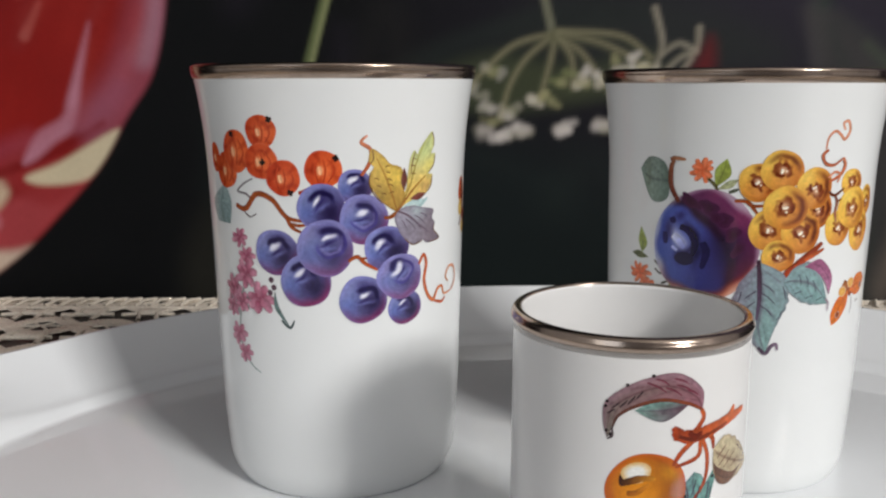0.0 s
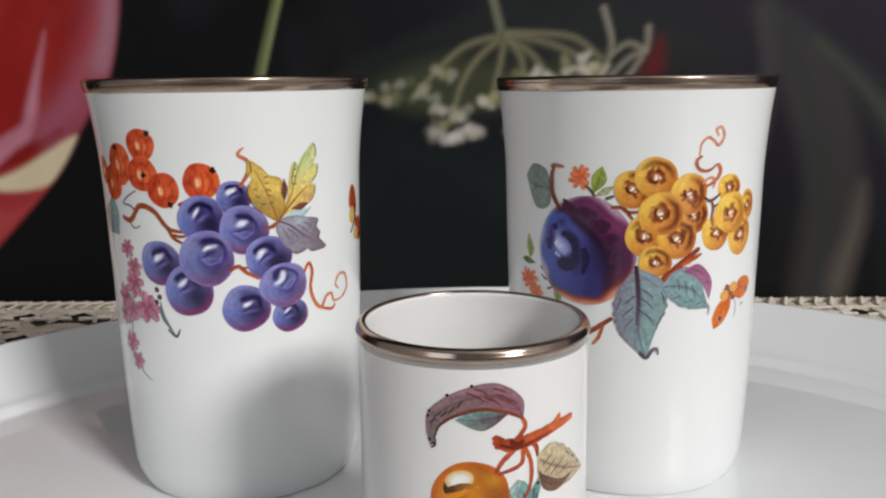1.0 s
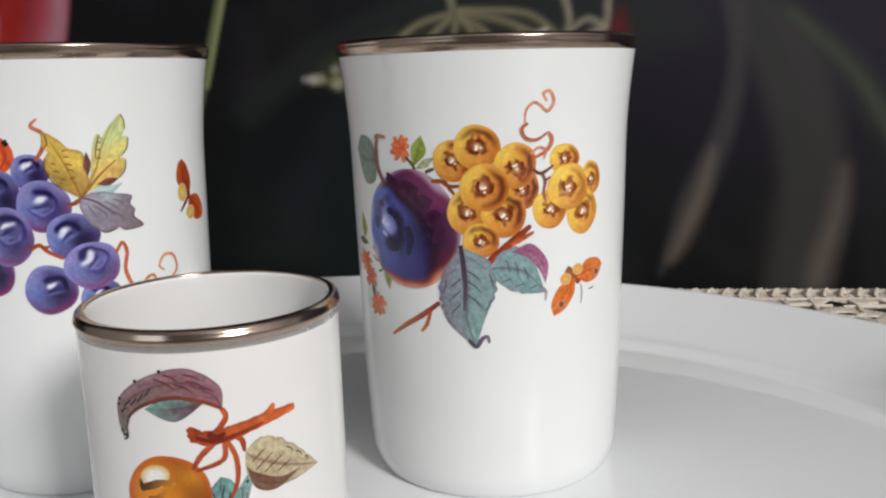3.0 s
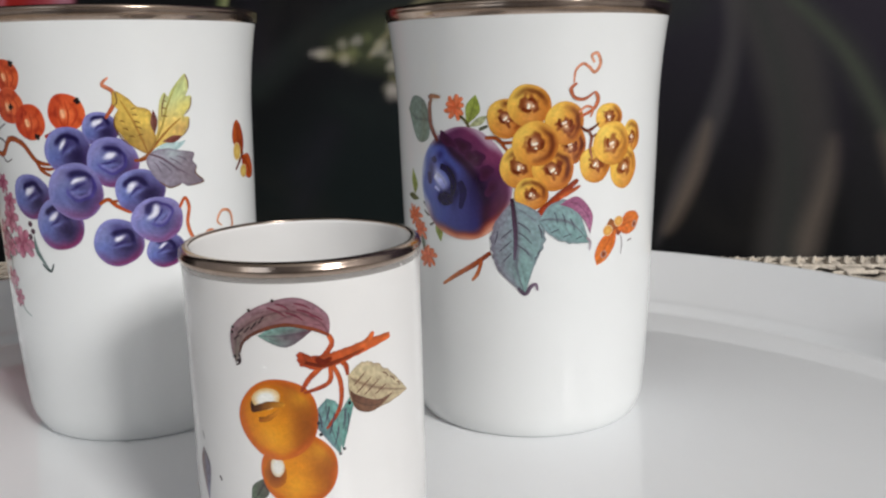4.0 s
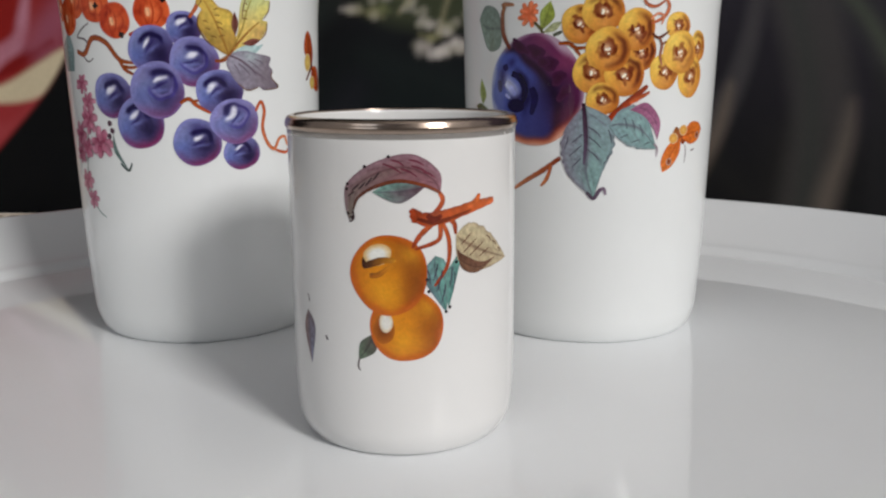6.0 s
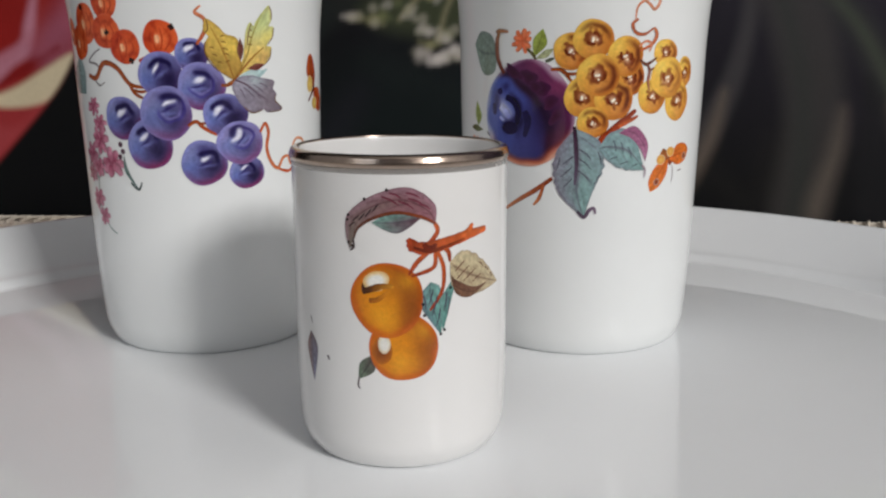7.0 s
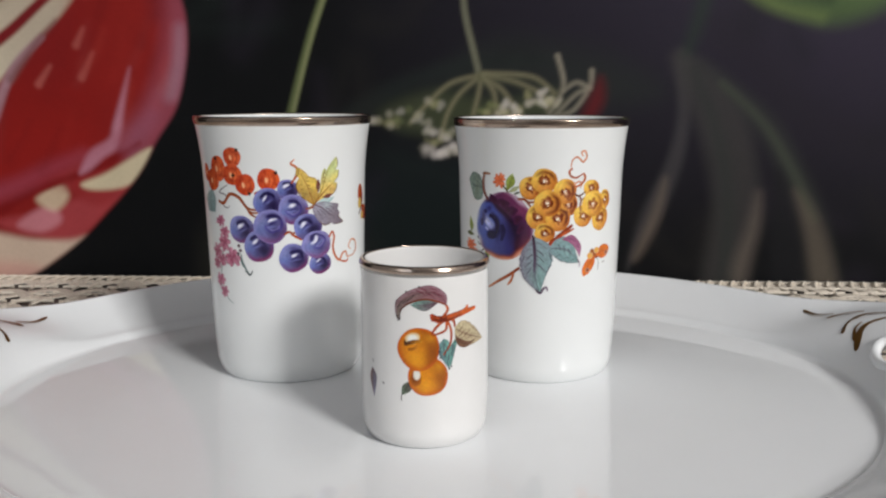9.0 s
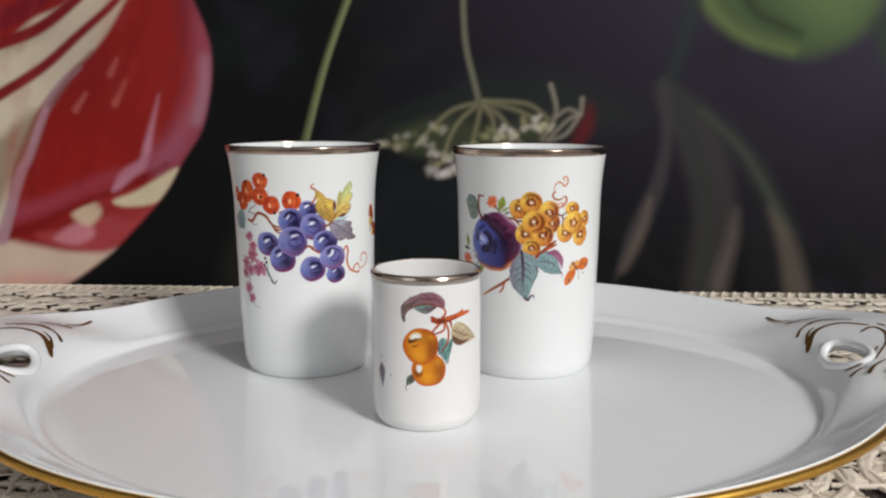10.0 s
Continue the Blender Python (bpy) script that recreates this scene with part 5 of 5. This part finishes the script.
def paint_cherries(p):
    p.leaf("leaf", [(-4.2, 23.6), (-7.0, 21.8), (-7.4, 18.6)], [(-4.2, 23.6), (-4.2, 20.4), (-7.4, 18.6)], leaf_paint((92, 66, 70), (116, 142, 118), (110, 130, 110), (60, 48, 56), 3), "dark green painted leaf")
    p.stroke("leaf_tip", [(-7.2, 19.2), (-7.5, 17.6), (-7.1, 16.8)], 0.35, (110, 100, 100))
    p.leaf("leaf", [(6.4, 36.6), (4.2, 33.0), (8.4, 26.6)], [(6.4, 36.6), (8.6, 34.6), (8.4, 26.6)], leaf_paint((140, 178, 172), (112, 162, 154), (110, 128, 140), (78, 68, 84), 4), "teal painted leaf", 0.04)
    p.leaf("leaf", [(8.6, 34.0), (8.0, 30.8), (8.8, 27.4)], [(8.6, 34.0), (11.4, 36.8), (8.8, 27.4)], leaf_paint((132, 170, 164), (104, 156, 146), (126, 164, 158), (70, 62, 78), 3), "teal painted leaf", 0.03)
    low = p.disc("cherry", 1.3, 24.9, 6.5, 6.3, cherry_paint(-0.55, 0.05, 0.75), "orange-gold painted cherry", steps=60, rings=26)
    p.disc("highlight", -2.7, 24.3, 1.9, 2.6, lambda x, y: edge_fade(mixed((120, 64, 24), (190, 116, 34), math.hypot(x, y)), x, y, 0.0), parent=low, steps=20, rings=5)
    p.disc("highlight", -2.3, 25.4, 1.2, 1.7, lambda x, y: mixed((232, 230, 224), (206, 178, 130), max(0, math.hypot(x, y) - 0.6) * 1.5), parent=low, steps=20, rings=5)
    high = p.disc("cherry", -1.7, 33.5, 6.8, 6.8, cherry_paint(-0.35, 0.5, 1.0), "orange-gold painted cherry", steps=60, rings=26)
    p.stroke("highlight", [(-3.2, 40.0 - 1.6), (-5.4, 36.6), (-6.0, 34.6)], 1.3, (84, 46, 26), (70, 36, 20), parent=high)
    p.disc("highlight", -3.6, 36.9, 2.5, 1.8, lambda x, y: mixed((236, 236, 232), (220, 180, 110), max(0, math.hypot(x, y) - 0.55) * 2), "white painted highlight", 0.25, parent=high, steps=24, rings=6)
    p.stroke("highlight", [(-6.2, 34.9), (-4.4, 35.5), (-2.6, 36.0), (-0.4, 36.0)], 1.2, (70, 38, 22), (210, 150, 50), parent=high)
    p.stroke("highlight", [(-5.0, 33.4), (-3.4, 33.6), (-1.4, 35.0)], 0.9, (150, 90, 30), (206, 140, 40), parent=high)
    orange, deep = (202, 112, 62), (166, 76, 42)
    for q, w in (([(7.3, 46.9), (7.8, 45.6), (6.9, 44.2), (5.6, 43.2)], 0.9), ([(6.4, 42.2), (3.9, 40.2), (2.4, 38.0)], 0.9), ([(7.2, 42.2), (7.0, 39.2), (2.8, 37.8)], 0.8),
                 ([(7.4, 42.6), (8.9, 39.0), (8.6, 34.8), (6.2, 31.4)], 0.8), ([(8.7, 42.7), (9.9, 41.7), (10.2, 39.9)], 0.9)):
        p.stroke("stalk", q, w, orange, (156, 70, 44))
    p.stroke("twig", [(2.4, 43.9), (4.0, 42.8), (6.4, 42.7), (8.7, 43.1), (13.7, 44.2), (18.9, 44.9)], 2.3, deep, orange, "orange-brown painted twig")
    p.stroke("twig", [(12.6, 44.3), (14.2, 44.9), (15.3, 46.2)], 1.2, orange)
    p.stroke("twig", [(3.0, 42.9), (6.0, 42.1), (9.0, 42.6), (13.4, 43.7)], 0.7, (112, 44, 26), (150, 74, 42))
    p.stroke("twig", [(5.0, 43.4), (6.2, 42.6), (7.6, 43.2)], 1.0, (124, 48, 28))
    p.stroke("twig", [(2.2, 44.4), (2.9, 43.4), (2.6, 42.2)], 1.1, deep)
    p.leaf("leaf", [(-4.3, 47.2), (0.0, 49.2), (4.8, 48.0)], [(-4.3, 47.2), (0.4, 45.4), (4.8, 48.0)], leaf_paint((150, 190, 178), (104, 70, 84), (130, 180, 168), (90, 76, 90), 3), "teal and plum painted leaf underside")
    p.leaf("leaf", [(7.4, 46.9), (7.2, 50.4), (2.6, 53.3), (-3.4, 52.2), (-8.6, 48.8), (-9.3, 45.4), (-8.5, 42.4)], [(7.4, 46.9), (4.6, 48.2), (0.3, 49.1), (-3.9, 48.1), (-6.6, 46.4), (-7.6, 44.4), (-8.5, 42.4)],
           leaf_paint((152, 104, 116), (138, 134, 124), (164, 132, 146), (94, 58, 66), 6, 0.3), "mauve and grey curled painted leaf", 0.02, along=70, across=22)
    p.stroke("leaf_rib", [(7.4, 46.9), (4.6, 48.2), (0.3, 49.0), (-3.9, 48.0), (-6.8, 46.2), (-7.7, 44.2)], 0.6, (150, 80, 50), (96, 66, 60))
    p.stroke("leaf_tip", [(-7.8, 44.2), (-7.7, 42.8), (-8.5, 42.2)], 0.4, (90, 76, 80))
    hatch(p, ((2.0, 52.4, 4.6, 51.4), (2.4, 51.4, 5.2, 50.2), (0.6, 51.0, 3.4, 49.6), (4.4, 50.4, 6.4, 49.4), (-1.0, 52.4, 1.2, 51.4), (-2.4, 51.8, 0.8, 50.2)), 0.42, (124, 64, 80))
    hatch(p, ((-7.8, 47.4, -6.6, 48.4), (-6.6, 47.6, -5.4, 48.8), (-5.4, 48.2, -4.2, 49.6), (-8.6, 46.4, -7.4, 47.2), (-4.0, 49.2, -3.0, 50.4)), 0.35, (70, 52, 58))
    for u, v in ((-8.7, 48.4), (-8.9, 47.6), (-5.5, 51.3), (-1.4, 52.9), (-8.7, 43.6), (-8.0, 43.0)):
        p.disc("dot", u, v, 0.28, 0.28, lambda x, y: (52, 34, 40), steps=10, rings=2)
    p.leaf("leaf", [(10.2, 39.8), (13.2, 41.6), (18.0, 39.2), (23.2, 34.2)], [(10.2, 39.8), (10.8, 35.2), (15.4, 33.2), (23.2, 34.2)],
           leaf_paint((206, 192, 160), (192, 178, 150), (206, 196, 166), (104, 78, 66), 5, 0.35), "buff painted leaf with brown edge", 0.05)
    p.leaf("leaf", [(10.3, 37.6), (11.6, 36.4), (15.6, 34.6), (19.4, 35.0)], [(10.3, 37.6), (11.4, 34.0), (14.8, 32.9), (19.4, 35.0)],
           leaf_paint((112, 82, 66), (140, 108, 88), (120, 86, 70), (70, 48, 40), 3), "brown painted leaf fold")
    hatch(p, ((11.2, 38.0, 13.4, 39.8), (11.6, 36.6, 14.6, 38.8), (13.0, 36.0, 16.2, 38.0), (15.2, 35.6, 17.6, 36.8), (16.8, 39.0, 18.2, 37.8), (18.6, 37.8, 19.8, 36.6), (20.2, 36.4, 21.0, 35.6)), 0.32, (118, 84, 70))
    hatch(p, ((6.8, 35.2, 6.0, 32.4), (7.6, 34.0, 6.6, 30.4), (8.2, 31.6, 7.4, 28.4), (9.4, 34.4, 9.0, 31.0), (10.0, 33.6, 9.6, 30.0), (5.0, 34.2, 5.4, 31.6)), 0.32, (84, 72, 92))
    for u, v in ((8.3, 26.9), (9.0, 27.6), (5.2, 30.6), (4.9, 32.6), (10.3, 35.2)):
        p.disc("dot", u, v, 0.3, 0.3, lambda x, y: (44, 32, 44), steps=10, rings=2)
    p.leaf("leaf", [(-19.4, 25.8), (-20.8, 22.2), (-18.6, 16.0)], [(-19.4, 25.8), (-17.2, 22.8), (-18.6, 16.0)], leaf_paint((116, 96, 98), (150, 154, 184), (160, 116, 100), (84, 70, 76), 3), "grey-brown painted leaf")
    p.stroke("dash", [(-14.4, 22.0), (-13.9, 21.2)], 0.5, (110, 104, 106))
    p.stroke("dash", [(-19.3, 28.6), (-18.7, 27.2)], 0.35, (150, 146, 146))


paint_grapes(Painter(CUP_A, tall_radius, 31.0, 3, (0.0, 0.2)))
paint_plum(Painter(CUP_B, stout_radius, 31.0, 5, (0.0, 0.0)))
paint_cherries(Painter(CUP_C, small_radius, 21.5, 9, (0.1, -0.5)))

# ---- lace tablecloth ----


def under_tray(x, y):
    return ((x - TX) / (FLOOR_A * 0.93)) ** 2 + ((y - TY) / (FLOOR_B * 0.93)) ** 2 < 1


def ribbed_tape(path, width, rnd, rib=0.00085, high=0.0013):
    """A flat bobbin-lace tape along a path, its weft standing out as ribs. Returns vertices and faces."""
    p = np.asarray(path, float)
    step = np.r_[0, np.cumsum(np.hypot(*np.diff(p, axis=0).T))]
    n = max(4, int(step[-1] / rib))
    at = np.linspace(0, step[-1], n)
    q = np.stack([np.interp(at, step, p[:, 0]), np.interp(at, step, p[:, 1])], 1)
    d = np.gradient(q, axis=0)
    d /= np.linalg.norm(d, axis=1)[:, None] + 1e-12
    side = np.stack([-d[:, 1], d[:, 0]], 1)
    verts, faces, last = [], [], None
    for i in range(n):
        if under_tray(*q[i]) or q[i, 1] > WALL_Y + WALL_S * q[i, 0] - 0.002:
            last = None
            continue
        proud = 1.0 if i % 2 else 0.72
        w = width / 2 * (1.0 if i % 2 else 0.86) * (1 + rnd.uniform(-0.05, 0.05))
        lift = rnd.uniform(-0.0001, 0.0001)
        row = []
        for e, h in ((-1, 0.1), (-0.8, 0.75), (-0.3, 0.62), (0.3, 0.62), (0.8, 0.75), (1, 0.1)):
            v = q[i] + side[i] * w * e
            row.append(len(verts))
            verts.append((v[0], v[1], LACE_Z + high * h * proud + lift))
        if last:
            for k in range(5):
                faces.append((last[k], row[k], row[k + 1], last[k + 1]))
        last = row
    return runs_of(verts, faces)


def runs_of(verts, faces):
    """Cut a tape into its unbroken runs, each with vertices and faces of its own."""
    runs, start = [], 0
    for i in range(0, len(faces), 5):
        if i + 5 >= len(faces) or faces[i + 5][0] != faces[i][1]:
            run = faces[start:i + 5]
            o, e = run[0][0], run[-1][2] + 1
            runs.append((verts[o:e], [tuple(k - o for k in q) for q in run]))
            start = i + 5
    return runs


def cords(name, runs, radius, parent, label="", kind=""):
    """Thin threads as small tubes, in one mesh."""
    verts, faces = [], []
    for run in runs:
        pts = [(x, y, LACE_Z + z) for x, y, z in run if y < WALL_Y + WALL_S * x - 0.001]
        if len(pts) < 2 or any(under_tray(x, y) for x, y, z in pts):
            continue
        v, f = tube(pts, radius, 5)
        o = len(verts)
        verts += [tuple(q) for q in v]
        faces += [tuple(i + o for i in q) for q in f]
    if faces:
        tagged(part(name, mesh_of(name, verts, faces, LACE), parent, label), kind=kind)


def build_lace():
    cloth = empty("lace_tablecloth", (0, 0, 0), "ecru cotton bobbin lace cloth over the dark table", "tablecloth")
    rnd = random.Random(12)
    pitch, wave = 0.036, 0.056
    rows = [0.187 - pitch * i for i in range(15)]
    spokes, bars = [], []
    for r, y0 in enumerate(rows):
        xs = np.arange(-0.47, 0.471, 0.0015)
        slope = WALL_S * xs * max(0.0, 1 - r / 6)
        phase = (r % 2) * math.pi / 2
        for sign in (1, -1):
            ys = y0 + slope + sign * (0.0108 * np.sin(xs * 2 * math.pi / wave + phase)) + 0.002 * np.sin(xs * 31 + r * 2.1 + sign)
            for v, f in ribbed_tape(np.stack([xs, ys], 1), 0.0082, rnd):
                part("lace_tape", mesh_of("lace_tape", v, f, LACE), cloth, "ribbed woven lace tape")
        # spokes inside the almond shaped openings, and a knot in the middle
        k0 = int(-0.46 / (wave / 2))
        for k in range(k0, -k0):
            cx = (k + 0.5) * wave / 2 - phase * wave / (2 * math.pi)
            cy = y0 + WALL_S * cx * max(0.0, 1 - r / 6)
            for j in range(3):
                a = math.pi * j / 3 + rnd.uniform(-0.2, 0.2)
                rx, ry = 0.0105 * math.cos(a), 0.0062 * math.sin(a)
                spokes.append([(cx - rx, cy - ry, 0.0005), (cx, cy, 0.0008), (cx + rx, cy + ry, 0.0005)])
            # plaited bars to the next row
            for dx in (-0.006, 0.006):
                a = (cx + dx, cy - 0.0085, 0.0006)
                b = (cx + dx + rnd.uniform(-0.005, 0.005), cy - pitch + 0.0085, 0.0006)
                m = ((a[0] + b[0]) / 2 + rnd.uniform(-0.002, 0.002), (a[1] + b[1]) / 2, 0.0009)
                bars.append([a, m, b])
            bars.append([(cx - 0.012, cy - pitch / 2, 0.0006), (cx, cy - pitch / 2 + rnd.uniform(-0.002, 0.002), 0.0009), (cx + 0.012, cy - pitch / 2, 0.0006)])
    for r, y0 in enumerate((-0.235, -0.172, -0.109)):
        for cx in np.arange(-0.31 + 0.031 * (r % 2), 0.32, 0.062):
            cy = y0 + rnd.uniform(-0.004, 0.004)
            for radius, wide in ((0.0095, 0.0048), (0.0185, 0.0056), (0.0275, 0.0052)):
                a = np.linspace(0.15, 2 * math.pi + 0.1, 90)
                wob = radius * (1 + 0.05 * np.sin(3 * a + r + cx * 40))
                for v, f in ribbed_tape(np.stack([cx + wob * np.cos(a), cy + wob * np.sin(a)], 1), wide, rnd, 0.0008, 0.0021):
                    part("lace_tape", mesh_of("lace_tape", v, f, LACE), cloth, "ribbed woven lace tape")
            for j in range(12):
                a = 2 * math.pi * (j + rnd.uniform(-0.2, 0.2)) / 12
                spokes.append([(cx + q * math.cos(a + 0.1 * (q > 0.02)), cy + q * math.sin(a + 0.1 * (q > 0.02)), 0.0009) for q in (0.002, 0.014, 0.027)])
    cords("lace_spoke", spokes, 0.00055, cloth, "thin lace threads", "stuff")
    cords("lace_bar", bars, 0.0011, cloth, "plaited lace bars", "stuff")
    # braided border along the wall: two straight tapes and slanting threads between them
    xs = np.arange(-0.47, 0.471, 0.0015)
    for off in (-0.006, -0.0195):
        for v, f in ribbed_tape(np.stack([xs, WALL_Y + WALL_S * xs + off], 1), 0.0046, rnd, 0.0011, 0.0019):
            part("border_tape", mesh_of("border_tape", v, f, LACE), cloth)
    slants = []
    for x in np.arange(-0.46, 0.46, 0.0072):
        y = WALL_Y + WALL_S * x
        slants.append([(x, y - 0.0195, 0.0010), (x + 0.003, y - 0.0125, 0.0022), (x + 0.0065, y - 0.006, 0.0012)])
    cords("border_thread", slants, 0.0010, cloth, "slanting border threads", "stuff")


build_lace()
